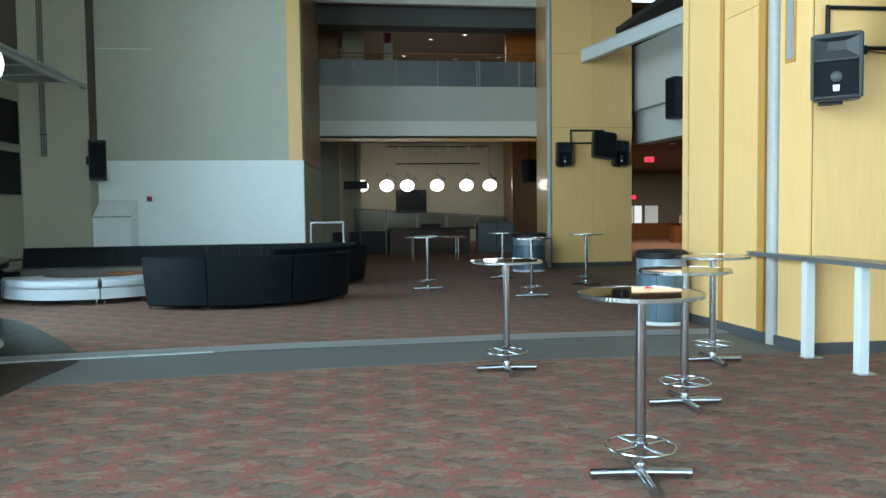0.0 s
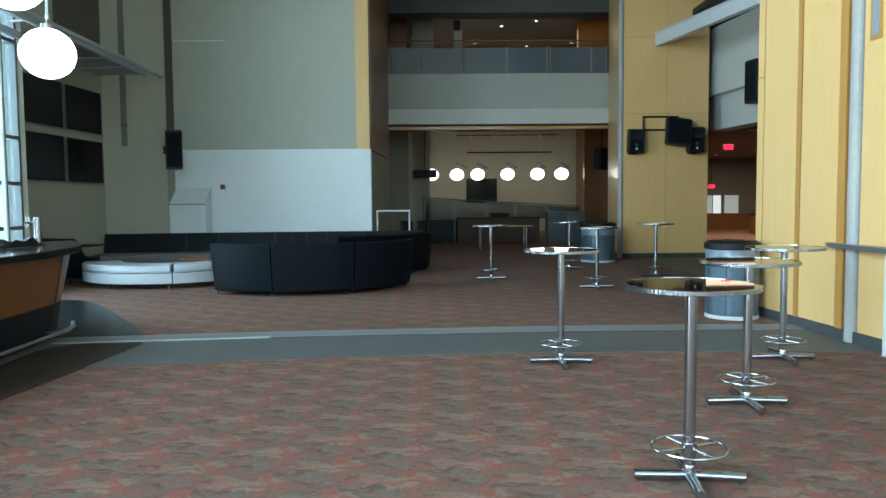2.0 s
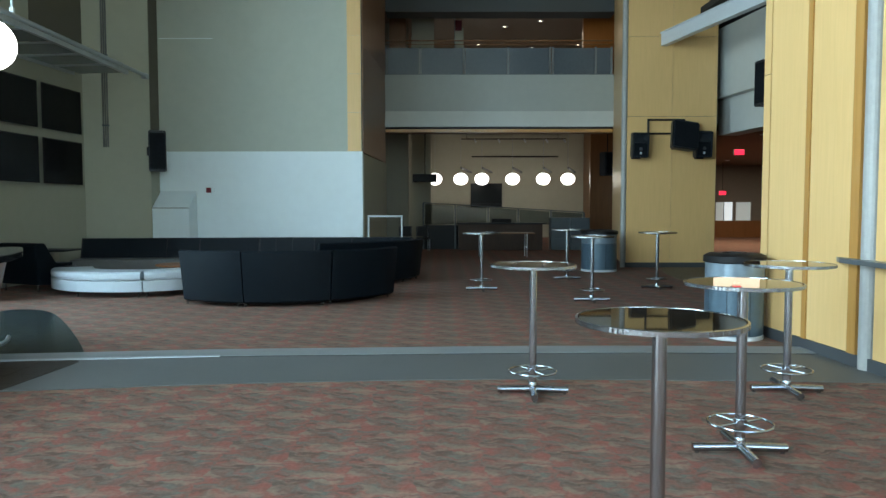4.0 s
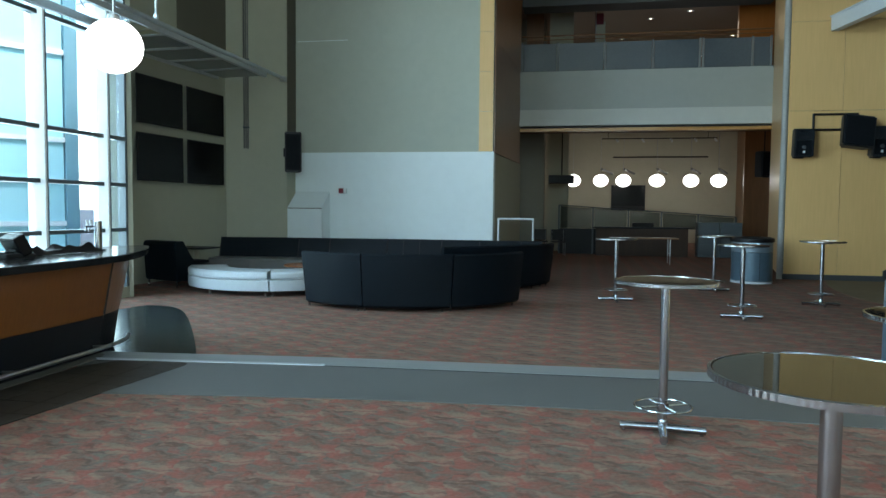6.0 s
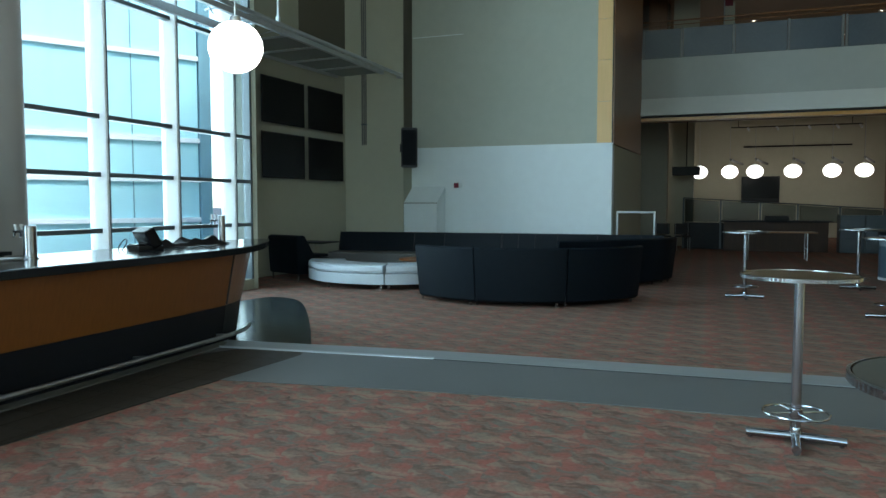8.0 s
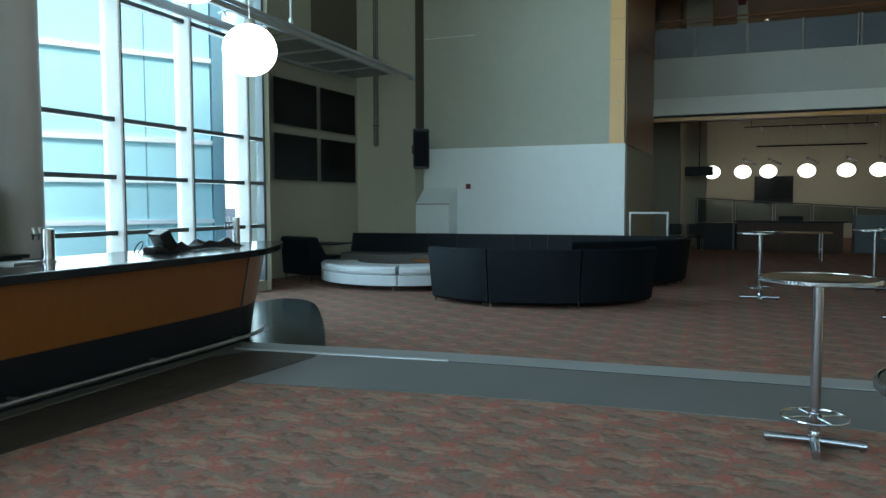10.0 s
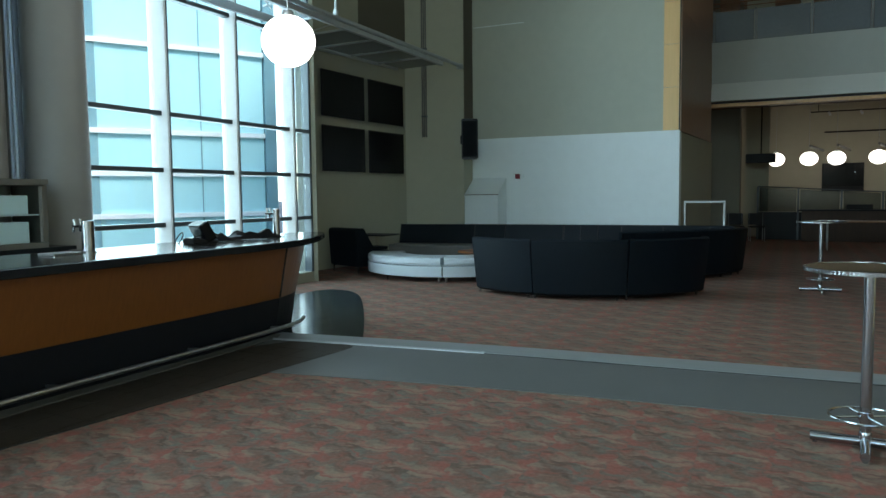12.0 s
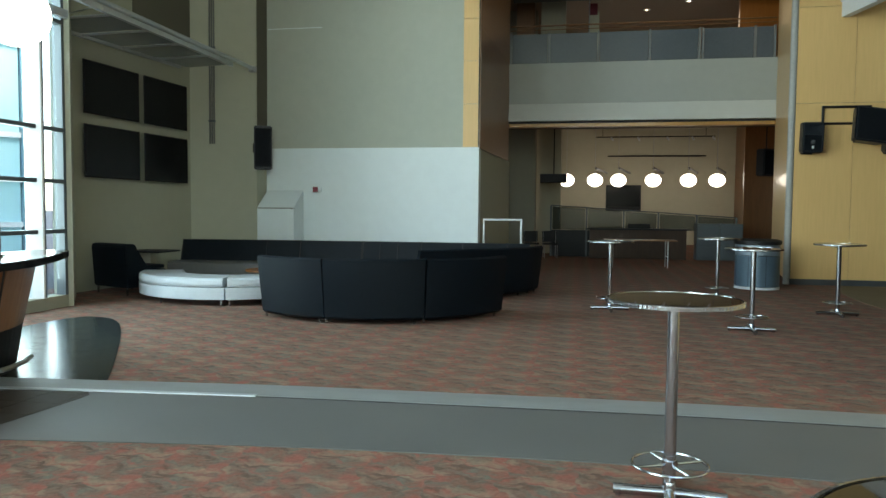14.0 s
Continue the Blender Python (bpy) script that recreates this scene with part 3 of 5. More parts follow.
wall("wall_gallery_pier", box(-1.3, -0.55, 26.2, 26.6, 5.49, 8.05), PAINT_CREAM, "cream pier on the gallery bridge")
wall("wall_gallery_dark", box(-2.05, -1.5, 26.2, 26.6, 5.49, 8.05), BROWN_WOOD, "brown veneered pier on the gallery bridge")


# ---- veneered pier beside the recess ----
def veneer_face(name, p, q, thick, rows, cols, material, label, gap=0.007):
    """A face clad in veneer panels on a dark core; rows are heights, cols are shares along the line."""
    (ax, ay), (bx, by) = p, q
    ob = tagged(part(name, slab(p, q, thick, rows[0], rows[-1]), DARK_CEIL), label, "wall", "", "structure")
    d = Vector((bx - ax, by - ay))
    n = Vector((d.y, -d.x)).normalized() * 0.02
    ln = d.length
    for c0, c1 in zip(cols, cols[1:]):
        for z0, z1 in zip(rows, rows[1:]):
            s = Vector((ax, ay)) + d * c0 + n + d / ln * gap / 2
            e = Vector((ax, ay)) + d * c1 + n - d / ln * gap / 2
            part("panel", slab(tuple(s), tuple(e), 0.019, z0 + gap / 2, z1 - gap / 2), material, ob)
    return ob


veneer_face("wall_pier_front", (4.335, 19.76), (6.58, 19.76), 0.3, [0.12, 3.79, 5.76, 7.7, 9.6, TOP], [0, 0.5, 1], MAPLE, "maple veneered pier face in square panels")
veneer_face("wall_pier_west", (4.92, 23.6), (4.26, 19.9), 0.3, [0.12, 3.79, 5.76, 7.7, 9.6, TOP], [0, 1], MAPLE, "maple veneered side of the pier")
wall("wall_pier_core", prism([(4.62, 19.95), (6.56, 20.06), (6.56, 23.9), (5.3, 23.9)], 0, TOP), PAINT_GREY, "core of the veneered pier")
structure("baseboard_pier", slab((4.3, 19.735), (6.58, 19.735), 0.02, 0, 0.12), RUBBER, "dark baseboard of the pier", "baseboard")
structure("trim_pier_corner", lathe([(0.07, 0), (0.07, TOP)], 16, (4.275, 19.79)), POST_GREY, "silver metal corner post of the pier", "trim")
veneer_face("trim_north_edge", (-2.61, 19.27), (-2.27, 19.27), 0.1, [2.89, 3.83, 4.76, 5.68, 6.6, 7.53, 8.45, 9.4, TOP], [0, 1], MAPLE, "stack of pale maple edge panels on the plaster wall")
veneer_face("wall_side_veneer", (-2.25, 19.28), (-2.02, 23.5), 0.03, [2.87, 5.5, 8.2, TOP], [0, 1], BROWN_WOOD, "brown veneered side wall above the recess opening")

# ---- tall veneered wall beside the drink rail ----
PA, PB = (3.47, 10.05), (3.64, 7.50)


def along(y):
    return PA[0] + (PB[0] - PA[0]) * (PA[1] - y) / (PA[1] - PB[1])


def seg_cols(ys):
    return [(PA[1] - y) / (PA[1] - PB[1]) for y in ys]


veneer_face("wall_drinkrail_end", PA, (along(9.90), 9.90), 0.3, [0.12, 3.05, 6.0, TOP], [0, 1], MAPLE, "narrow end bay of the tall maple wall")
veneer_face("wall_drinkrail_far", (along(9.88), 9.88), (along(9.15), 9.15), 0.3, [0.12, 7.0, TOP], [0, 1], MAPLE, "tall maple veneered wall, far bay")
veneer_face("wall_drinkrail_mid", (along(9.06), 9.06), (along(8.37), 8.37), 0.3, [0.12, 3.82, 7.2, TOP], [0, 1], MAPLE, "tall maple veneered wall, middle bay")
veneer_face("wall_drinkrail_near", (along(8.00), 8.00), PB, 0.3, [0.12, 3.82, 7.2, TOP], [0, 1], MAPLE, "tall maple veneered wall, near bay")
structure("trim_groove_a", slab((along(9.145) - 0.03, 9.145), (along(9.065) - 0.03, 9.065), 0.1, 0, TOP), MAPLE_TRIM, "amber recessed joint strip", "trim")
structure("trim_groove_b", slab((along(8.365) - 0.03, 8.365), (along(8.24) - 0.03, 8.24), 0.1, 0, TOP), MAPLE_TRIM, "amber veneer edge strip", "trim")
structure("trim_silver_post", lathe([(0.085, 0), (0.085, TOP)], 20, (along(8.12) + 0.02, 8.12)), POST_GREY, "silver round post set in the veneered wall", "trim")
wall("wall_drinkrail_core", prism([(PA[0] + 0.15, PA[1] - 0.02), (PB[0] + 0.15, PB[1] + 0.16), (8.9, 7.66), (8.9, 10.03)], 0, TOP), PAINT_GREY, "core of the tall veneered wall")
veneer_face("wall_drinkrail_front", (PB[0] + 0.002, 7.50), (8.9, 7.50), 0.15, [0.12, 3.82, 7.2, TOP], [0, 0.37, 0.70, 1], MAPLE, "maple veneered wall behind the hanging speakers")
structure("baseboard_drinkrail", slab((PA[0] - 0.03, PA[1]), (PB[0] - 0.03, PB[1] - 0.03), 0.03, 0, 0.12), RUBBER, "dark grey baseboard", "baseboard")
structure("baseboard_drinkrail_front", slab((PB[0] - 0.03, 7.465), (8.9, 7.465), 0.03, 0, 0.12), RUBBER, "dark grey baseboard", "baseboard")
strip_light = thing("wall_slot", (along(7.82) - 0.025, 7.82, 0), math.degrees(math.atan2(PB[0] - PA[0], PA[1] - PB[1])), label="tall narrow metal slot fixture in the veneered wall", category="wall fixture")
part("frame", box(-0.006, 0.0, -0.085, 0.085, 3.06, 5.0), MAPLE_TRIM, strip_light)
part("insert", box(-0.014, -0.007, -0.05, 0.05, 3.1, 4.95), GALV, strip_light)

# ---- passage beyond the pier ----
wall("bulkhead_upper", slab((7.5, 14.2), (6.75, 20.3), -0.4, 4.3, 6.05), PAINT_OFF, "white painted bulkhead over the passage")
wall("bulkhead_lower", slab((7.75, 13.6), (6.95, 20.6), -0.5, 3.4, 4.3), PAINT_OFF, "lower white bulkhead over the passage")
wall("bulkhead_end", box(6.6, 7.3, 20.3, 20.6, 4.4, 5.9), PAINT_OFF, "white bulkhead end by the pier")
structure("ceiling_passage", box(7.3, 24, 20.7, 42, 3.62, 3.8), BROWN_CEIL, "brown ceiling of the passage", "ceiling")
structure("ceiling_passage_near", box(7.9, 24, 10.1, 20.7, 3.62, 3.8), BROWN_CEIL, "brown ceiling of the passage near the veneered wall", "ceiling")
structure("ceiling_passage_upper", box(6.1, 24, 10.1, 19.68, 6.30, 6.45), DARK_CEIL, "black open ceiling over the passage", "ceiling")
structure("ceiling_passage_upper_far", box(6.66, 24, 19.68, 23.3, 6.30, 6.45), DARK_CEIL, "black open ceiling beyond the pier", "ceiling")
wall("wall_passage_far_low", box(7.2, 24, 38, 38.2, 0, 0.85), BROWN_WOOD, "low wall at the end of the passage")
wall("wall_passage_far_high", box(7.2, 24, 38, 38.2, 1.78, 3.62), PAINT_GREY, "dark wall over the end windows")
for a, b in ((7.2, 13.55), (14.43, 14.57), (15.35, 24)):
    wall("wall_passage_far_pier_" + str(int(a)), box(a, b, 38, 38.2, 0.85, 1.78), PAINT_GREY, "dark wall between the end windows")
endlight = thing("window_5", label="bright windows at the far end of the passage", category="window", kind="structure")
DIM_DAY = glow("shaded_glass", (0.75, 0.9, 0.95), 0.03)
for a, b, m_ in ((13.55, 13.97, DIM_DAY), (14.0, 14.43, glow("daylit_glass", (0.85, 0.95, 1.0), 0.10)), (14.57, 15.35, DIM_DAY)):
    part("pane", box(a, b, 38.1, 38.14, 0.85, 1.78), m_, endlight)
part("window_frame", box(13.97, 14.0, 38.06, 38.16, 0.85, 1.78), ALU_DARK, endlight)

beam = thing("steel_beam", label="white painted steel beam from the pier to the tall wall", category="beam")
part("web", slab((5.14, 19.70), (6.45, 13.6), 0.16, 5.52, 5.82), ALU, beam)
part("flange", slab((5.11, 19.70), (6.42, 13.6), 0.22, 5.822, 5.85), ALU, beam)


# ---- things ----
def high_table():
    t = thing("bar_table", label="round high table, glossy dark top with ribbed chrome edge", category="table", group="high tables")
    part("tabletop", lathe([(0, 1.034), (0.331, 1.034), (0.334, 1.038), (0.334, 1.054), (0.330, 1.058), (0, 1.058)], 48), TOP_LAM, t, "glossy dark laminate top", True)
    e = bmesh.new()
    n = 200
    rows = []
    for k in range(n):
        a = 2 * math.pi * k / n
        r = 0.3455 if k % 2 else 0.3440
        rows.append([e.verts.new((q * math.cos(a), q * math.sin(a), z)) for q, z in ((0.335, 1.036), (r, 1.037), (r, 1.058), (0.335, 1.0605))])
    for k in range(n):
        for j in range(4):
            e.faces.new((rows[k][j], rows[(k + 1) % n][j], rows[(k + 1) % n][(j + 1) % 4], rows[k][(j + 1) % 4]))
    part("edge_band", e, CHROME, t, "ribbed chrome edge band")
    part("mounting_plate", box(-0.12, 0.12, -0.12, 0.12, 1.018, 1.034, 0.004), BLACK, t)
    part("pole", lathe([(0, 0.05), (0.031, 0.05), (0.031, 1.018), (0, 1.018)], 20), CHROME, t, smooth=True)
    part("collar", lathe([(0.031, 0.03), (0.036, 0.035), (0.036, 0.085), (0.032, 0.10), (0.031, 0.10)], 20), CHROME, t, smooth=True)
    for k in range(4):
        a = math.pi / 2 * k
        c, s = math.cos(a), math.sin(a)
        leg = tube((0.015 * c, 0.015 * s, 0.042), (0.285 * c, 0.285 * s, 0.036), 0.029, 14, None, 0.027)
        leg = tube((0.26 * c, 0.26 * s, 0.0), (0.26 * c, 0.26 * s, 0.018), 0.014, 10, leg)
        part("foot", leg, CHROME, t, smooth=True)
    f = ring(0.192, 0.190, 0.008)
    for k in range(4):
        a = math.pi / 2 * k + 0.5
        f = tube((0.03 * math.cos(a), 0.03 * math.sin(a), 0.190), (0.19 * math.cos(a), 0.19 * math.sin(a), 0.190), 0.008, 8, f)
    f = lathe([(0.031, 0.165), (0.04, 0.165), (0.04, 0.215), (0.031, 0.215)], 16, (0, 0), f)
    part("foot_ring", f, CHROME, t, "chrome foot ring with four spokes", True)
    return t


TABLES = [(0.55, 4.43, -8), (1.49, 5.855, -3), (0.395, 7.29, -4), (2.48, 7.32, -4), (0.405, 14.72, 3), (2.32, 16.7, 0), (2.09, 13.085, -3), (3.69, 14.92, -4)]
first = high_table()
first.matrix_basis = pose(TABLES[0][0], TABLES[0][1], 0, 0, 0, TABLES[0][2])
for x, y, a in TABLES[1:]:
    copy_thing(first, pose(x, y, 0, 0, 0, a))


def litter_bin(x, y, k):
    """k scales the bin's girth."""
    b = thing("litter_bin", (x, y, 0), 10, label="round blue-grey steel litter bin with a black domed lid", category="litter bin", group="litter bins")
    part("foot_band", lathe([(0.40 * k, 0), (0.41 * k, 0.005), (0.41 * k, 0.045), (0.39 * k, 0.05)], 40), ALU, b, smooth=True)
    for j8 in range(8):
        a0, a1 = radians(45 * j8 + 0.8), radians(45 * j8 + 44.2)
        bm = bmesh.new()
        pts = []
        for q in range(7):
            a = a0 + (a1 - a0) * q / 6
            pts.append([bm.verts.new((r * math.cos(a), r * math.sin(a), z)) for r, z in ((0.385 * k, 0.055), (0.405 * k, 0.06), (0.405 * k, 0.66), (0.385 * k, 0.665))])
        for u, v in zip(pts, pts[1:]):
            for j in range(3):
                bm.faces.new((u[j], v[j], v[j + 1], u[j + 1]))
        part("side_panel", bm, BIN_SKIN, b, smooth=True)
    part("drum", lathe([(0, 0.01), (0.383 * k, 0.01), (0.383 * k, 0.90), (0.36 * k, 0.91)], 40), BIN_DARK, b, smooth=True)
    part("upper_band", lathe([(0.386 * k, 0.67), (0.405 * k, 0.675), (0.405 * k, 0.88), (0.386 * k, 0.885)], 40), BIN_PALE, b, smooth=True)
    part("lid", lathe([(0.30 * k, 0.88), (0.42 * k, 0.878), (0.435 * k, 0.89), (0.43 * k, 0.955), (0.36 * k, 0.985), (0.18 * k, 0.99), (0.17 * k, 0.94), (0, 0.94)], 40), BLACK, b, "black domed lid", True)
    return b


litter_bin(3.07, 9.86, 0.8)
litter_bin(3.44, 18.74, 1.03)


# seating group
def backed_sofa(name, path, label, seat_mat=LEATHER, cushions=0, feet=()):
    """A sofa along a plan line that runs along its outer back; the seat lies to the left of that way."""
    s = thing(name, (path[0][0], path[0][1], 0), label=label, category="sofa", group="serpentine seating")
    x0, y0 = path[0]
    local = [(x - x0, y - y0) for x, y in path]
    part("back", sweep(local, [(0.0, 0.055), (0.045, 0.09), (0.13, 0.84), (0.10, 0.865), (0.04, 0.86), (-0.10, 0.40), (-0.12, 0.055)]), LEATHER, s, "black leather back, leaning outwards", True)
    part("seat", sweep(local, [(-0.122, 0.14), (-0.122, 0.42), (-0.14, 0.45), (-0.70, 0.45), (-0.735, 0.42), (-0.735, 0.14)]), seat_mat, s, smooth=False)
    n = len(local)
    if cushions:
        step = (n - 1) / cushions
        for k in range(cushions + 1):
            j = min(int(round(k * step)), n - 1)
            p, q = local[max(j - 1, 0)], local[min(j + 1, n - 1)]
            d = Vector((q[0] - p[0], q[1] - p[1])).normalized()
            a, c = local[j], Vector((d.y, -d.x))
            bm = tube((a[0] - c.x * 0.095, a[1] - c.y * 0.095, 0.44), (a[0] + c.x * 0.045, a[1] + c.y * 0.045, 0.87), 0.012, 6)
            part("seam", bm, DARK_CEIL, s)
    for j, off in feet:
        j = min(j, n - 1)
        p, q = local[max(j - 1, 0)], local[min(j + 1, n - 1)]
        d = Vector((q[0] - p[0], q[1] - p[1])).normalized()
        a, c = local[j], Vector((d.y, -d.x))
        fx, fy = a[0] + c.x * (off), a[1] + c.y * (off)
        part("leg", tube((fx, fy, 0), (fx, fy, 0.13), 0.018, 10, None, 0.022), CHROME, s, smooth=True)
    return s


ringA = (-3.12, 14.55)
A1 = arc(*ringA, 2.08, 233, 263.6, 12)
A2 = arc(*ringA, 2.08, 264, 299.6, 12)
A3 = arc(*ringA, 2.08, 300.2, 338, 14)
for nm, pth in (("curved_sofa", A1), ("curved_sofa", A2), ("curved_sofa", A3)):
    backed_sofa(nm, pth, "black leather curved sofa section seen from its back", feet=((0, -0.02), (len(pth) - 2, -0.02), (0, -0.66), (len(pth) - 1, -0.66)))
B1 = smooth_line([(-2.62, 14.75), (-2.0, 15.25), (-1.38, 15.86), (-0.97, 16.5), (-0.84, 16.95)], 5)
backed_sofa("curved_sofa", B1, "black leather curved sofa section facing the wall", feet=((2, -0.02), (13, -0.02), (19, -0.02)))
FAR1 = smooth_line([(-1.0, 17.45), (-2.3, 17.42), (-3.6, 17.40), (-4.3, 17.36)], 5)
FAR2 = smooth_line([(-4.33, 17.36), (-5.6, 17.30), (-6.3, 17.25), (-8.05, 17.05)], 5)
backed_sofa("long_sofa", FAR1, "long black leather sofa with stitched back cushions", cushions=6, feet=((0, -0.7), (8, -0.7), (15, -0.7)))
backed_sofa("long_sofa", FAR2, "long black sofa with a grey seat against the wall", LEATHER_GREY, cushions=3, feet=((0, -0.7), (8, -0.7), (15, -0.7)))


def ottoman(a0, a1):
    o = thing("curved_ottoman", (-5.9, 15.25, 0), label="white leather curved ottoman bench on chrome legs", category="ottoman", group="white ottomans")
    n = 14
    part("base", sweep(arc(0, 0, 1.65, a0, a1, n), [(0, 0.10), (0.005, 0.27), (-0.01, 0.285), (-0.70, 0.285), (-0.70, 0.10)]), LEATHER_WHITE, o, smooth=False)
    part("cushion", sweep(arc(0, 0, 1.645, a0 + 0.8, a1 - 0.8, n), [(0, 0.30), (0.012, 0.34), (0.005, 0.40), (-0.03, 0.43), (-0.66, 0.43), (-0.69, 0.40), (-0.69, 0.29)]), LEATHER_WHITE, o, smooth=False)
    for a in (a0 + 2, (a0 + a1) / 2 + 4, a1 - 2):
        for r in (1.58, 1.03):
            part("leg", tube((r * math.cos(radians(a)), r * math.sin(radians(a)), 0), (r * math.cos(radians(a)), r * math.sin(radians(a)), 0.11), 0.018, 10), CHROME, o, smooth=True)
    return o


ottoman(196, 287.5)
ottoman(288.2, 332)

coffee = thing("round_coffee_table", (-5.25, 15.15, 0), label="low round table with an orange wooden top", category="table")
part("tabletop", lathe([(0, 0.43), (0.46, 0.43), (0.47, 0.445), (0.46, 0.46), (0, 0.46)], 40), CHERRY, coffee)
part("pole", lathe([(0, 0.03), (0.04, 0.03), (0.04, 0.43), (0, 0.43)], 16), CHROME, coffee, smooth=True)
part("foot", lathe([(0, 0), (0.26, 0), (0.26, 0.012), (0.05, 0.03), (0, 0.03)], 32), CHROME, coffee, smooth=True)

chair = thing("club_chair", (-7.88, 14.97, 0), -22, label="dark blue-black leather club chair seen from its back", category="chair")
bm = bmesh.new()
prof = [(-0.36, 0.13), (-0.41, 0.84), (-0.37, 0.88), (-0.20, 0.88), (0.02, 0.46), (0.40, 0.43), (0.43, 0.40), (0.42, 0.13)]
lo, hi = [bm.verts.new((-0.48, y, z)) for y, z in prof], [bm.verts.new((0.48, y, z)) for y, z in prof]
bm.faces.new(lo), bm.faces.new(hi[::-1])
for k in range(len(prof)):
    bm.faces.new((lo[k], lo[(k + 1) % 8], hi[(k + 1) % 8], hi[k]))
bmesh.ops.bevel(bm, geom=bm.edges[:], offset=0.018, segments=2, affect="EDGES")
part("shell", bm, LEATHER, chair, smooth=True)
part("seat_cushion", box(-0.44, 0.44, -0.05, 0.41, 0.44, 0.50, 0.02), LEATHER, chair, smooth=True)
for sx in (-0.42, 0.42):
    for sy in (-0.32, 0.34):
        part("leg", tube((sx, sy, 0), (sx, sy, 0.14), 0.018, 10), CHROME, chair, smooth=True)

side_table = thing("side_table", (-8.15, 16.0, 0), label="small square side table with a dark top", category="table")
part("tabletop", box(-0.3, 0.45, -0.35, 0.35, 0.66, 0.69, 0.004), BASE_DARK, side_table)
part("column", box(-0.1, 0.1, -0.1, 0.1, 0.02, 0.66), PAINT_CREAM, side_table)
part("foot", box(-0.25, 0.25, -0.25, 0.25, 0, 0.02), BASE_DARK, side_table)

# white box with a sloped top by the wall
wb = thing("sloped_cabinet", label="white painted cabinet with a sloped top against the wall", category="cabinet")
bm = bmesh.new()
pr = [(18.67, 0), (18.67, 1.53), (19.24, 1.93), (19.24, 0)]
lo = [bm.verts.new((-7.17, y, z)) for y, z in pr]
hi = [bm.verts.new((-6.30, y, z)) for y, z in pr]
bm.faces.new(lo), bm.faces.new(hi[::-1])
for k in range(4):
    bm.faces.new((lo[k], lo[(k + 1) % 4], hi[(k + 1) % 4], hi[k]))
part("body", bm, PAINT_WHITE, wb)
part("door", box(-7.15, -6.32, 18.655, 18.668, 0.1, 1.50), PAINT_WHITE, wb)

part("top_seam", box(-7.17, -6.30, 18.654, 18.669, 1.508, 1.526), REVEAL, wb)

alarm = thing("fire_alarm", (-5.96, 19.25, 1.95), label="small red fire alarm with a white strobe", category="fire alarm")
part("body", box(-0.10, 0.02, -0.05, 0, -0.06, 0.06, 0.006), RED_PLASTIC, alarm)
part("strobe", box(0.022, 0.10, -0.045, 0, -0.055, 0.055, 0.006), PAINT_WHITE, alarm)


def screen(name, y, z, w, h, label):
    d = Vector((TVW[1][0] - TVW[0][0], TVW[1][1] - TVW[0][1]))
    x = TVW[0][0] + d.x * (y - TVW[0][1]) / d.y
    s = thing(name, (x + 0.02, y, z), math.degrees(math.atan2(-d.x, d.y)), label=label, category="screen", group="wall screens")
    part("frame", box(0.092, 0.11, -w / 2, w / 2, -h / 2, h / 2, 0.004), BLACK, s)
    part("back_case", box(0.03, 0.092, -w / 2 + 0.22, w / 2 - 0.22, -h / 2 + 0.15, h / 2 - 0.15, 0.01), BLACK, s)
    part("display", box(0.111, 0.114, -w / 2 + 0.025, w / 2 - 0.025, -h / 2 + 0.025, h / 2 - 0.025), SCREEN, s)
    part("mount", box(-0.02, 0.03, -0.25, 0.25, -0.25, 0.25), BLACK, s)
    return s


for y, w in ((15.555, 1.46), (17.13, 1.40)):
    for z in (3.62, 2.50):
        screen("wall_screen", y, z, w, 0.94, "large dark wall-mounted screen, switched off")


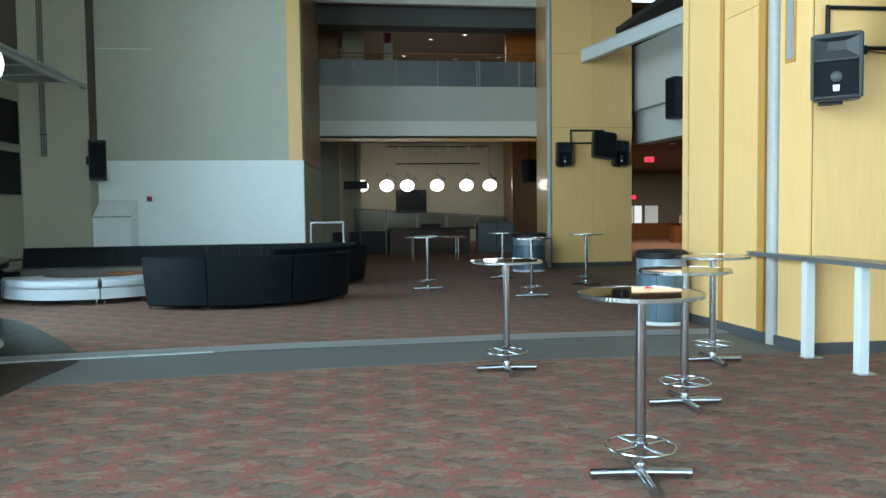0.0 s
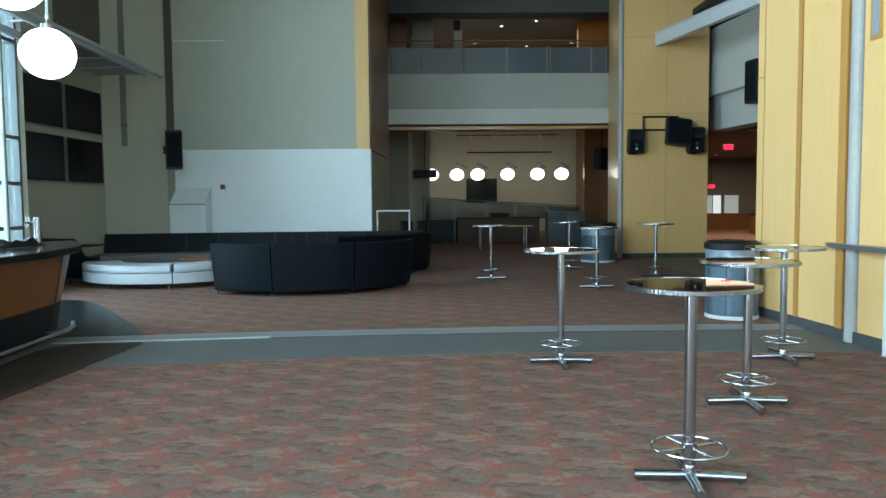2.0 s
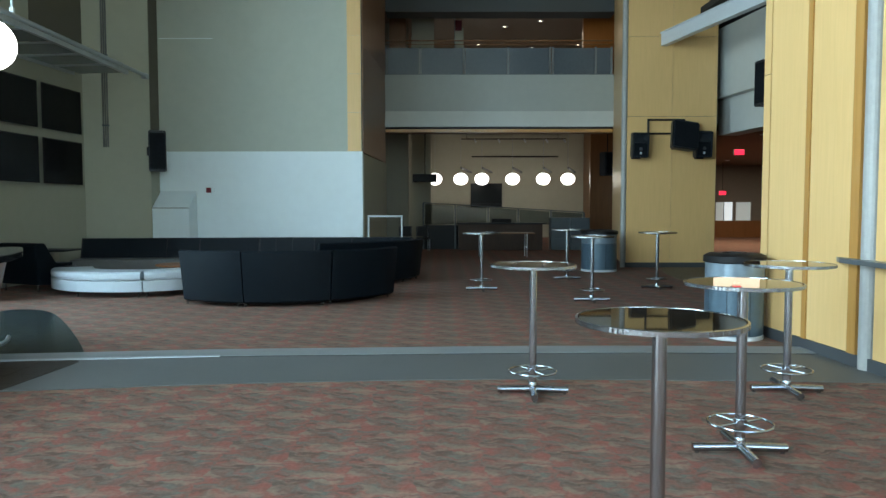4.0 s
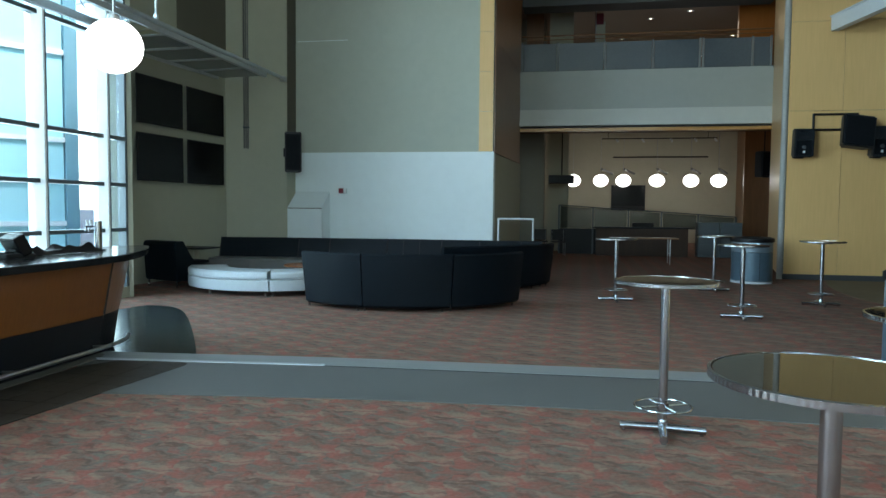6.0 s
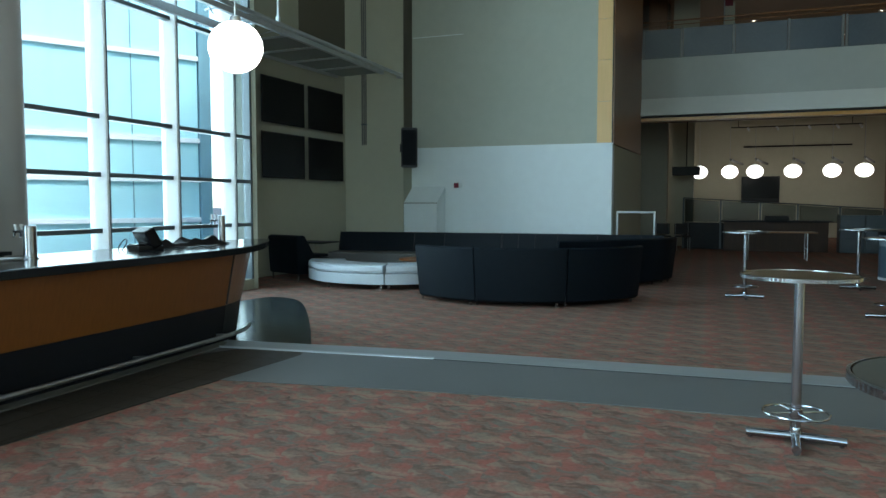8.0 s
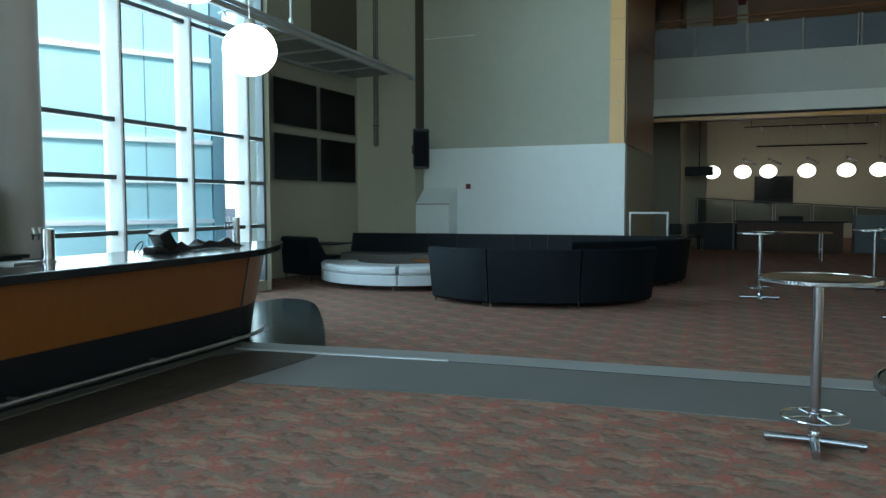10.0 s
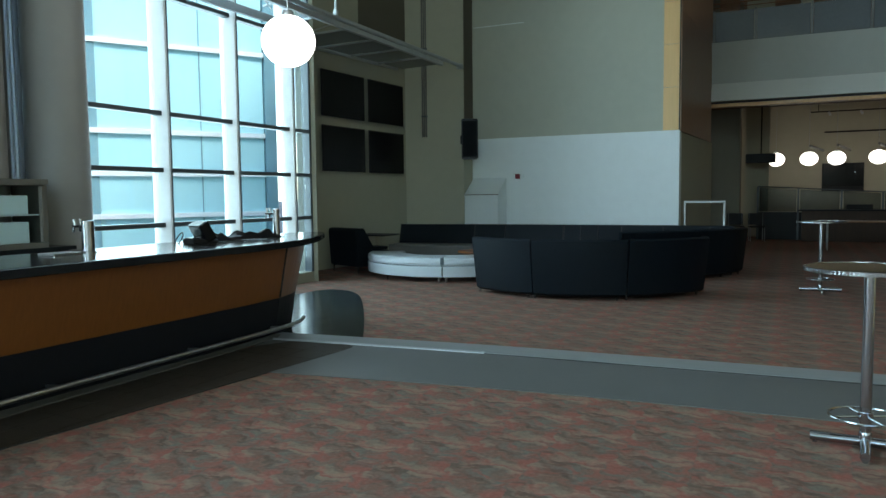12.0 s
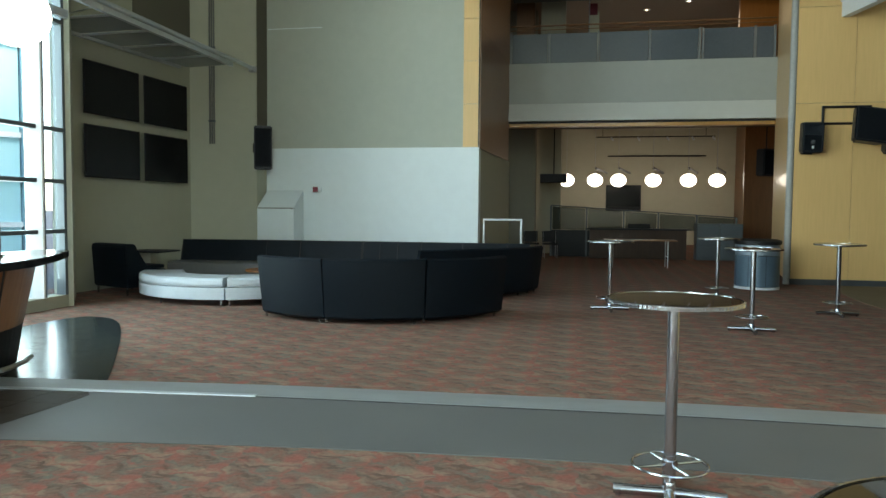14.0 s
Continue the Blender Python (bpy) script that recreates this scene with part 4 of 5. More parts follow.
def loudspeaker(name, x, y, z, w, d, h, turn, tilt, label, horn=True, group=""):
    s = thing(name, (x, y, z), turn, label=label, category="loudspeaker", group=group)
    s.matrix_basis = pose(x, y, z, tilt, 0, turn)
    o = [(-w / 2, -d / 2), (w / 2, -d / 2), (w * 0.36, d / 2), (-w * 0.36, d / 2)]
    b = prism(o, -h / 2, h / 2)
    bmesh.ops.bevel(b, geom=b.edges[:], offset=min(w, h) * 0.05, segments=2, affect="EDGES")
    part("cabinet", b, SPEAKER, s)
    if not horn:
        part("grille", box(-w * 0.42, w * 0.42, -d / 2 - 0.006, -d / 2 - 0.001, -h * 0.44, h * 0.44, 0.002), GRILLE, s)
        return s
    f0, f1 = -d / 2 - 0.03, -d / 2 + 0.004
    rim = box(-w * 0.48, -w * 0.41, f0, f1, -h * 0.47, h * 0.47, 0.006)
    for x0, x1, z0, z1 in ((0.41, 0.48, -0.47, 0.47), (-0.409, 0.409, 0.42, 0.47), (-0.409, 0.409, 0.08, 0.12), (-0.409, 0.409, -0.47, -0.43)):
        rim = box(w * x0, w * x1, f0, f1, h * z0, h * z1, 0.006, rim)
    part("rim", rim, SPEAKER, s)
    hb = bmesh.new()
    f = [hb.verts.new((w * x, f0 + 0.006, h * z)) for x, z in ((-0.41, 0.12), (0.41, 0.12), (0.41, 0.42), (-0.41, 0.42))]
    g = [hb.verts.new((w * x, -d / 2 - 0.002, h * z)) for x, z in ((-0.17, 0.24), (0.17, 0.24), (0.17, 0.37), (-0.17, 0.37))]
    for k in range(4):
        hb.faces.new((f[k], f[(k + 1) % 4], g[(k + 1) % 4], g[k]))
    hb.faces.new(g)
    part("horn", hb, SPEAKER, s, "flared black horn")
    part("grille", box(-w * 0.408, w * 0.408, -d / 2 - 0.010, -d / 2 - 0.001, -h * 0.428, h * 0.078, 0.002), GRILLE, s)
    part("badge", box(-w * 0.06, w * 0.06, -d / 2 - 0.016, -d / 2 - 0.011, -h * 0.36, -h * 0.27, 0.002), PAINT_WHITE, s, "small white badge")
    part("dust_cap", lathe([(0, 0.020), (0.05 * w, 0.017), (0.09 * w, 0.008), (0.11 * w, 0.0)], 24), RUBBER, s, "dark domed dust cap", True).matrix_basis = pose(0, -d / 2 - 0.010, -h * 0.15, 90, 0, 0)
    part("yoke", box(-w * 0.36, w * 0.10, -d * 0.2, d * 0.2, -h * 0.55, -h * 0.502, 0.004), BLACK, s)
    return s


# E and the tall wall's speakers
loudspeaker("loudspeaker", 3.69, 7.20, 2.88, 0.46, 0.34, 0.64, -38, 4, "black loudspeaker with horn hung on the veneered wall", group="hung loudspeakers")
loudspeaker("loudspeaker", 4.50, 7.20, 3.40, 0.46, 0.34, 0.64, -20, 4, "black loudspeaker with horn hung on the veneered wall", group="hung loudspeakers")
loudspeaker("small_loudspeaker", 4.58, 19.57, 3.06, 0.42, 0.3, 0.62, 8, 4, "small black loudspeaker on the pier", group="pier loudspeakers")
loudspeaker("small_loudspeaker", 6.15, 19.57, 3.08, 0.42, 0.3, 0.66, 8, 4, "small black loudspeaker on the pier", group="pier loudspeakers")
loudspeaker("wide_loudspeaker", 5.62, 19.34, 3.27, 0.74, 0.3, 0.70, 0, -6, "wide black loudspeaker tilted on a bracket", False, "pier loudspeakers").matrix_basis = pose(5.62, 19.36, 3.27, -6, 6, 12)
loudspeaker("tall_loudspeaker", -7.02, 18.66, 2.85, 0.40, 0.3, 0.96, 25, 0, "tall black loudspeaker on the pilaster corner", False)
loudspeaker("loudspeaker", 6.86, 17.6, 4.25, 0.42, 0.36, 1.0, -80, 0, "black loudspeaker on the white bulkhead", False)

br = thing("speaker_bracket", (3.76, 7.455, -0.06), label="black steel bracket frame for the hung loudspeakers", category="bracket")
part("frame", tube((0.0, 0, 3.6), (0.9, 0, 3.6), 0.02, 6, tube((0.0, 0, 3.2), (0.9, 0, 3.2), 0.02, 6, tube((0, 0, 3.15), (0, 0, 3.62), 0.022, 6))), BLACK, br)
part("arm", tube((0.07, -0.02, 3.32), (0.07, -0.1, 3.2), 0.02, 6), BLACK, br)
part("arm", tube((0.72, -0.02, 3.55), (0.72, -0.12, 3.5), 0.02, 6), BLACK, br)
br2 = thing("speaker_bracket", (4.85, 19.70, 0), label="black steel bracket frame on the pier", category="bracket")
part("frame", tube((0, 0, 3.7), (0.9, 0, 3.7), 0.025, 6, tube((0, 0, 3.36), (0.9, 0, 3.36), 0.025, 6, tube((0, 0, 3.34), (0, 0, 3.72), 0.025, 6, tube((0.9, 0, 3.34), (0.9, 0, 3.72), 0.025, 6)))), BLACK, br2)
part("arm", tube((0.75, 0, 3.5), (0.75, -0.3, 3.4), 0.03, 6), BLACK, br2)

# drink rail on square posts
dr = thing("drink_rail", label="narrow grey shelf rail on square steel posts", category="drink rail")
part("shelf", prism([(3.52, 8.52), (3.46, 8.36), (3.40, 2.5), (3.80, 2.5), (3.76, 8.3), (3.68, 8.52)], 0.985, 1.03), mat("grey_shelf", (0.10, 0.11, 0.115), 0.3, var=0.15), dr)
for y in (7.36, 6.58, 5.3, 3.9, 2.7):
    x = 3.52
    part("post", box(x - 0.045, x + 0.045, y - 0.045, y + 0.045, 0.012, 0.985, 0.004), ALU, dr)
    part("foot_plate", box(x - 0.05, x + 0.13, y - 0.06, y + 0.06, 0, 0.012, 0.002), STEEL, dr)

# ---- the bar ----
bar = thing("bar_counter", label="curved bar counter with cherry front and black stone top", category="bar counter")
TOPLINE = [(-4.66, 2.5)] + smooth_line([(-4.66, 7.4), (-4.67, 8.2), (-4.76, 8.85), (-4.98, 9.45), (-5.30, 10.05), (-5.50, 10.36)], 6) + [(-5.62, 10.44), (-5.80, 10.25), (-5.84, 9.6), (-5.84, 2.5)]
part("worktop", prism(TOPLINE, 0.995, 1.04), STONE_TOP, bar, "glossy black stone worktop")
part("worktop_edge", sweep([p for p in TOPLINE[:-4]], [(0.0, 0.97), (0.008, 0.975), (0.008, 1.034), (0.0, 1.039), (-0.02, 1.041), (-0.02, 0.97)]), STONE_TOP, bar, smooth=True)
BODY = [(-4.88, 2.5)] + smooth_line([(-4.88, 6.5), (-4.89, 8.0), (-4.93, 8.72)], 5)
part("front_panel", sweep(BODY, [(0.10, 0.995), (-0.02, 0.42), (-0.06, 0.42), (0.04, 0.995)]), CHERRY, bar, "orange cherry veneer front")
part("plinth", sweep(BODY, [(-0.024, 0.418), (-0.09, 0.0), (-0.13, 0.0), (-0.06, 0.418)]), BASE_DARK, bar, "dark lower front")
END = smooth_line([(-4.935, 8.74), (-5.05, 9.12), (-5.30, 9.5), (-5.66, 9.74)], 5)
part("end_panel", sweep(END, [(0.10, 0.995), (-0.02, 0.42), (-0.06, 0.42), (0.04, 0.995)]), BROWN_WOOD, bar, "glossy brown end panel")
part("end_plinth", sweep(END, [(-0.024, 0.418), (-0.09, 0.0), (-0.13, 0.0), (-0.06, 0.418)]), BASE_DARK, bar)
part("seam", tube((-4.835, 8.725, 0.98), (-4.945, 8.725, 0.43), 0.012, 6), DARK_CEIL, bar)
part("core", prism([(-5.15, 2.5), (-5.15, 8.9), (-5.5, 9.5), (-5.76, 9.5), (-5.76, 2.5)], 0, 0.995), BASE_DARK, bar)
part("toe_trim", sweep(BODY, [(0.03, 0.010), (0.025, 0.018), (-0.075, 0.030), (-0.075, 0.010)]), TOE, bar, "dull metal trim along the foot of the bar")
rail_line = [(x + 0.13, y) for x, y in BODY] + [(-4.86, 8.95), (-4.98, 9.18)]
fr = None
for p_, q_ in zip(rail_line, rail_line[1:]):
    fr = tube((*p_, 0.14), (*q_, 0.14), 0.022, 10, fr)
part("foot_rail", fr, STEEL, bar, "brushed steel foot rail", True)
for y in (3.2, 4.6, 6.0, 7.4, 8.6):
    part("rail_bracket", tube((-4.75, y, 0.14), (-4.98, y, 0.12), 0.012, 8), STEEL, bar)


def tap(x, y, h, r, label):
    t = thing("beer_tap", (x, y, 1.04), label=label, category="beer tap", group="taps on the bar")
    part("tower", lathe([(0, 0), (r * 1.25, 0), (r * 1.25, 0.012), (r, 0.016), (r, h), (r * 0.8, h + 0.008), (0, h + 0.008)], 24), CHROME, t, smooth=True)
    for dy in (-0.03, 0.03):
        part("spout", tube((-r, dy, h * 0.84), (-r - 0.09, dy, h * 0.84), 0.012, 8, tube((-r - 0.08, dy, h * 0.86), (-r - 0.09, dy, h * 0.66), 0.010, 8)), CHROME, t, smooth=True)
        part("handle", tube((-r - 0.06, dy, h * 0.86), (-r - 0.075, dy, h * 1.05), 0.010, 8, None, 0.014), STEEL, t)
    return t


tap(-5.42, 6.78, 0.27, 0.052, "fat chrome beer tap tower on the bar")
tap(-5.36, 9.22, 0.32, 0.04, "slim chrome beer tap tower at the bar's tip")
drip = thing("drip_tray", (-5.46, 6.57, 1.04), label="shallow steel drip tray on the bar", category="drip tray")
part("tray", box(-0.10, 0.10, -0.16, 0.10, 0, 0.018, 0.004), STEEL, drip)

reg = thing("payment_terminal", (-5.36, 8.02, 1.04), -25, label="black point of sale terminal on the bar", category="terminal")
part("base", box(-0.15, 0.15, -0.13, 0.13, 0, 0.05, 0.015), BLACK, reg)
part("stand", prism([(-0.08, -0.02), (0.08, -0.02), (0.08, 0.06), (-0.08, 0.06)], 0.03, 0.12), BLACK, reg)
part("display", box(-0.16, 0.16, -0.055, 0.055, -0.10, 0.10, 0.02), SCREEN, reg).matrix_basis = pose(0, 0.02, 0.12, 28, 0, 0)
part("keypad", box(-0.10, 0.10, -0.12, -0.04, 0.05, 0.062, 0.003), SCREEN, reg)
part("cable", ring(0.07, 0.05, 0.006, 20, 6), BLACK, reg).matrix_basis = pose(-0.2, -0.1, 0.02, 60, 0, 0)
cloth = thing("bar_cloth", (-5.4, 8.72, 1.04), label="crumpled black bar mats and cloth lying on the bar", category="cloth")
cb = bmesh.new()
bmesh.ops.create_grid(cb, x_segments=12, y_segments=36, size=0.5)
for v in cb.verts:
    x, y = v.co.x * 0.16, v.co.y * 1.1
    edge = min(0.5 - abs(v.co.x), 0.5 - abs(v.co.y))
    v.co = Vector((x + 0.05 * math.sin(y * 4), y, 0.006 + min(edge * 6, 1) * (0.03 + 0.12 * abs(noise.noise(Vector((x * 6, y * 5, 0)))))))
part("cloth", cb, BLACK, cloth, smooth=True)

# behind the bar
bb = thing("back_counter", label="low dark back counter behind the bar", category="counter")
part("body", box(-7.3, -6.75, 3.2, 7.6, 0, 0.98), BASE_DARK, bb)
part("worktop", box(-7.3, -6.7, 3.2, 7.65, 0.981, 1.02, 0.004), STONE_TOP, bb)
fridge = thing("display_fridge", (-7.0, 6.66, 1.02), label="countertop display fridge with sliding glass doors", category="fridge")
FRIDGE_STEEL = mat("brown_grey_steel", (0.13, 0.125, 0.105), 0.5, metal=0.0, var=0.12)
part("body", box(-0.26, -0.24, -0.7, 0.7, 0.0, 0.66), PAINT_WHITE, fridge)
part("top", box(-0.26, 0.28, -0.72, 0.72, 0.62, 0.68, 0.006), FRIDGE_STEEL, fridge)
part("bottom", box(-0.26, 0.27, -0.7, 0.7, 0, 0.05), FRIDGE_STEEL, fridge)
for y in (-0.69, 0.69):
    part("side", box(-0.24, 0.27, y - 0.015, y + 0.015, 0.05, 0.62), FRIDGE_STEEL, fridge)
part("shelf", box(-0.23, 0.22, -0.67, 0.67, 0.32, 0.335), ALU, fridge)
for a, b in ((-0.66, 0.02), (0.0, 0.66)):
    d = part("door", box(0.245 + 0.012 * (a < 0), 0.25 + 0.012 * (a < 0), a, b, 0.06, 0.61), PANE, fridge)
    for y in (a, b):
        part("door_frame", tube((0.25, y, 0.06), (0.25, y, 0.61), 0.03, 6), FRIDGE_STEEL, d)
for y, w, z0, z1 in ((0.36, 0.19, 0.14, 0.52), (-0.36, 0.12, 0.34, 0.50)):
    part("stored_pack", box(0.02, 0.20, y - w, y + w, 0.336, z1, 0.01), PAINT_WHITE, fridge)
    part("stored_pack", box(0.02, 0.20, y - w * 0.9, y + w, 0.051, z0 + 0.12, 0.01), PAINT_WHITE, fridge)


# ---- lamps ----
def globe(name, x, y, z, r, cord_top, label, squash=0.88, group="globe pendants", opal=None):
    g = thing(name, (x, y, z), label=label, category="pendant lamp", group=group)
    prof = [(r * math.sin(math.pi * k / 14), -r * squash * math.cos(math.pi * k / 14)) for k in range(15)]
    prof[0] = (0, prof[0][1])
    prof[-1] = (0, prof[-1][1])
    part("shade", lathe(prof, 32), opal or GLOBE, g, "glowing opal glass globe", True)
    part("cap", lathe([(0, r * squash + 0.06), (r * 0.2, r * squash + 0.05), (r * 0.24, r * squash - 0.01), (r * 0.22, r * squash - 0.03)], 20), STEEL, g, smooth=True)
    part("cord", tube((0, 0, r * squash + 0.05), (0, 0, cord_top - z), 0.008, 6), STEEL, g)
    return g


globe("globe_pendant", -5.23, 9.36, 3.27, 0.305, TOP, "large glowing opal globe pendant over the bar", 0.95)
globe("globe_pendant", -4.80, 7.9, 3.68, 0.305, TOP, "large glowing opal globe pendant over the bar", 0.95)

for x in (-0.60, 0.63, 1.63, 3.09, 4.55, 5.72):
    globe("small_globe_pendant", x, 36.0, 2.87, 0.34, 8.05, "glowing opal globe pendant over the far bar", 0.84, "far globe pendants", GLOBE_FAR)


# ---- gallery rail ----
rail = thing("gallery_railing", label="gallery railing with grey glass panels and twin handrails", category="railing")
POSTS = [-1.98, -0.95, 0.38, 1.71, 2.98, 3.06, 4.36, 4.84]
for x in POSTS:
    part("post", box(x - 0.025, x + 0.025, 23.62, 23.70, 5.49, 6.36), RAMP, rail)
for a, b in zip(POSTS, POSTS[1:]):
    if b - a > 0.2:
        part("glass_panel", box(a + 0.035, b - 0.035, 23.65, 23.662, 5.55, 6.33), mat("frosted_grey_glass", (0.095, 0.115, 0.135), 0.22, var=0.1), rail)
part("handrail", tube((-2.0, 23.66, 6.55), (4.88, 23.66, 6.55), 0.022, 10, tube((-2.0, 23.66, 6.44), (4.88, 23.66, 6.44), 0.012, 8)), BROWN_WOOD, rail, "thin wooden handrails", True)
part("base_channel", box(-2.02, 4.88, 23.61, 23.71, 5.49, 5.54), ALU_DARK, rail)

for k, (x, y) in enumerate(((3.18, 27.3), (4.32, 26.4), (2.0, 28.1), (1.2, 31.0), (3.4, 31.5), (5.2, 31.0), (2.4, 34.5), (4.6, 34.5))):
    d = thing("downlight", (x, y, 8.06), label="small round recessed ceiling downlight, lit warm", category="downlight", group="gallery downlights")
    part("ring", lathe([(0.07, 0.0), (0.11, 0.0), (0.11, -0.015), (0.07, -0.02)], 20), ALU, d)
    part("lens", lathe([(0, -0.006), (0.048, -0.006)], 20), DOWNLIGHT, d)
gl = bpy.data.lights.new("gallery_downlight_glow", "AREA")
gl.energy, gl.size, gl.color = 8, 3.0, (1.0, 0.8, 0.58)
new("gallery_downlight_glow", gl).matrix_world = look((3.0, 30.0, 7.95), (3.0, 30.0, 0))

pl = bpy.data.lights.new("passage_downlight_glow", "AREA")
pl.energy, pl.size, pl.color = 80, 9.0, (1.0, 0.78, 0.55)
new("passage_downlight_glow", pl).matrix_world = look((13.0, 30.0, 3.55), (13.0, 30.0, 0))

# Banner shape made up for a cream frame with a red tip.
ban = thing("banner_stand", (0.15, 26.35, 5.49), label="narrow cream and red banner shape standing in for a lit frame", category="banner")
part("pole", tube((0, 0, 0), (0, 0, 2.5), 0.02, 8), STEEL, ban)
part("cloth", box(0.02, 0.3, -0.005, 0.005, 0.9, 2.1), PAINT_CREAM, ban)
part("stripe", box(0.0, 0.24, -0.008, -0.006, 2.0, 2.35), RED_PLASTIC, ban)

flood = thing("gallery_floodlight", (4.45, 23.0, 8.55), label="small grey floodlight on an arm at the gallery fascia", category="floodlight")
part("arm", tube((-0.15, 0, -0.25), (0.45, 0.2, -0.25), 0.035, 8, tube((0, 0, 0), (0, 0, -0.25), 0.03, 8)), GALV, flood)
part("head", lathe([(0, 0.2), (0.1, 0.18), (0.16, -0.05), (0, -0.08)], 16, (0, 0)), GALV, flood, smooth=True)

# ---- light shelf along the glazing ----
shelf = thing("light_shelf", label="grey steel light shelf hung along the glazing", category="light shelf")


def outer(y):
    return -7.20 - 0.006 * (y - 10.5)


def inner(y):
    return -7.62 if y < 13.1 else TVW[0][0] + (TVW[1][0] - TVW[0][0]) * (y - TVW[0][1]) / (TVW[1][1] - TVW[0][1]) + 0.02


Y0, Y1 = 8.3, 17.7
part("outer_rail", slab((outer(Y0), Y0), (outer(Y1), Y1), 0.07, 4.47, 4.56), GALV, shelf)
part("outer_tube", tube((outer(Y0) + 0.02, Y0, 4.60), (outer(Y1) + 0.02, 18.62, 4.60), 0.04, 12), GALV, shelf, smooth=True)
part("end_bracket", box(outer(Y1) - 0.06, outer(Y1) + 0.06, 18.54, 18.70, 4.53, 4.65, 0.008), GALV, shelf)
part("inner_rail", slab((-7.56, 8.5), (-7.56, 13.1), 0.06, 4.28, 4.40), GALV, shelf)
part("inner_rail_wall", slab((inner(14.6) + 0.06, 14.6), (inner(17.7) + 0.06, 17.7), 0.05, 4.46, 4.53), GALV, shelf)
for k in range(9):
    y = 8.75 + 1.02 * k
    part("cross_member", tube((inner(y) + 0.06, y, 4.50), (outer(y) - 0.06, y, 4.53), 0.022, 8), GALV, shelf, smooth=True)
    if y > 13.3:
        bm = bmesh.new()
        q = [(inner(y) + 0.10, y + 0.10, 4.505), (outer(y) - 0.09, y + 0.10, 4.535), (outer(y + 0.9) - 0.09, y + 0.92, 4.535), (inner(y + 0.9) + 0.10, y + 0.92, 4.505)]
        lo, hi = [bm.verts.new(v) for v in q], [bm.verts.new((v[0], v[1], v[2] + 0.012)) for v in q]
        bm.faces.new(lo[::-1]), bm.faces.new(hi)
        for j in range(4):
            bm.faces.new((lo[j], lo[(j + 1) % 4], hi[(j + 1) % 4], hi[j]))
        part("shelf_panel", bm, SHELF_GLASS, shelf, "frosted glass shelf panel")
for y in (9.4, 11.4, 13.35):
    part("hanger", tube((outer(y) - 0.02, y, 4.62), (outer(y) - 0.02, y, TOP), 0.02, 8), ALU, shelf)
    part("clevis", box(outer(y) - 0.05, outer(y) + 0.01, y - 0.03, y + 0.03, 4.60, 4.74, 0.006), ALU, shelf)
    part("brace", tube((outer(y) - 0.05, y, 4.52), (inner(y) + 0.10, y + 0.55, 4.48), 0.012, 6), STEEL, shelf)

tall = bpy.data.objects["tall_loudspeaker"]
part("wall_mount", box(-0.22, -0.05, 0.05, 0.20, -0.1, 0.1), BLACK, tall)

conduit = thing("wall_conduit", (-8.05, 18.31, 0), 25, label="dark double wall conduit running up the pilaster", category="conduit")
for dx in (-0.045, 0.0, 0.045):
    part("pipe", tube((dx, -0.03, 2.92), (dx, -0.03, TOP), 0.017, 8), PAINT_GREY, conduit, smooth=True)
for z in (3.4, 5.0, 6.6, 8.2):
    part("clip", box(-0.08, 0.08, -0.06, 0.0, z, z + 0.03), ALU_DARK, conduit)

# ---- recess furniture ----
tvr = thing("wall_television", (2.0, 38.48, 2.15), label="dark television on the cream back wall", category="television")
part("frame", box(-0.8, 0.8, -0.1, 0, -0.62, 0.60, 0.015), BLACK, tvr)
part("display", box(-0.76, 0.76, -0.104, -0.101, -0.40, 0.56), SCREEN, tvr)
part("lower_panel", box(-0.76, 0.76, -0.106, -0.101, -0.60, -0.42), BASE_DARK, tvr)
trk = thing("picture_rail", (3.45, 38.48, 4.10), label="long thin dark rail on the back wall", category="rail")
part("bar", box(-2.2, 2.2, -0.05, 0, -0.03, 0.03), BLACK, trk)
trk2 = thing("track_light", (3.0, 38.3, 4.95), label="dark lighting track with small spotlights", category="track light")
part("track", box(-2.3, 3.0, -0.04, 0.0, 0, 0.05), BLACK, trk2)
for x in (-1.6, -0.4, 0.9, 2.0, 2.9):
    part("spotlight", tube((x, -0.04, -0.02), (x + 0.05, -0.2, -0.14), 0.05, 10), ALU, trk2)
part("stem", tube((-2.0, -0.02, 0.05), (-2.0, -0.02, 3.1), 0.012, 6, tube((2.6, -0.02, 0.05), (2.6, -0.02, 3.1), 0.012, 6)), BLACK, trk2)
for x in (0.63, 1.63, 3.09, 4.55, 5.72):
    du = thing("lamp_bracket", (x, 36.0, 3.30), label="grey angled bracket beside a globe pendant", category="bracket")
    part("bar", tube((0.03, 0.1, 0.1), (0.55, 1.2, -0.05), 0.06, 8, tube((0, 0.05, 0.1), (0.0, 0.05, 4.7), 0.01, 6)), PAINT_GREY, du)

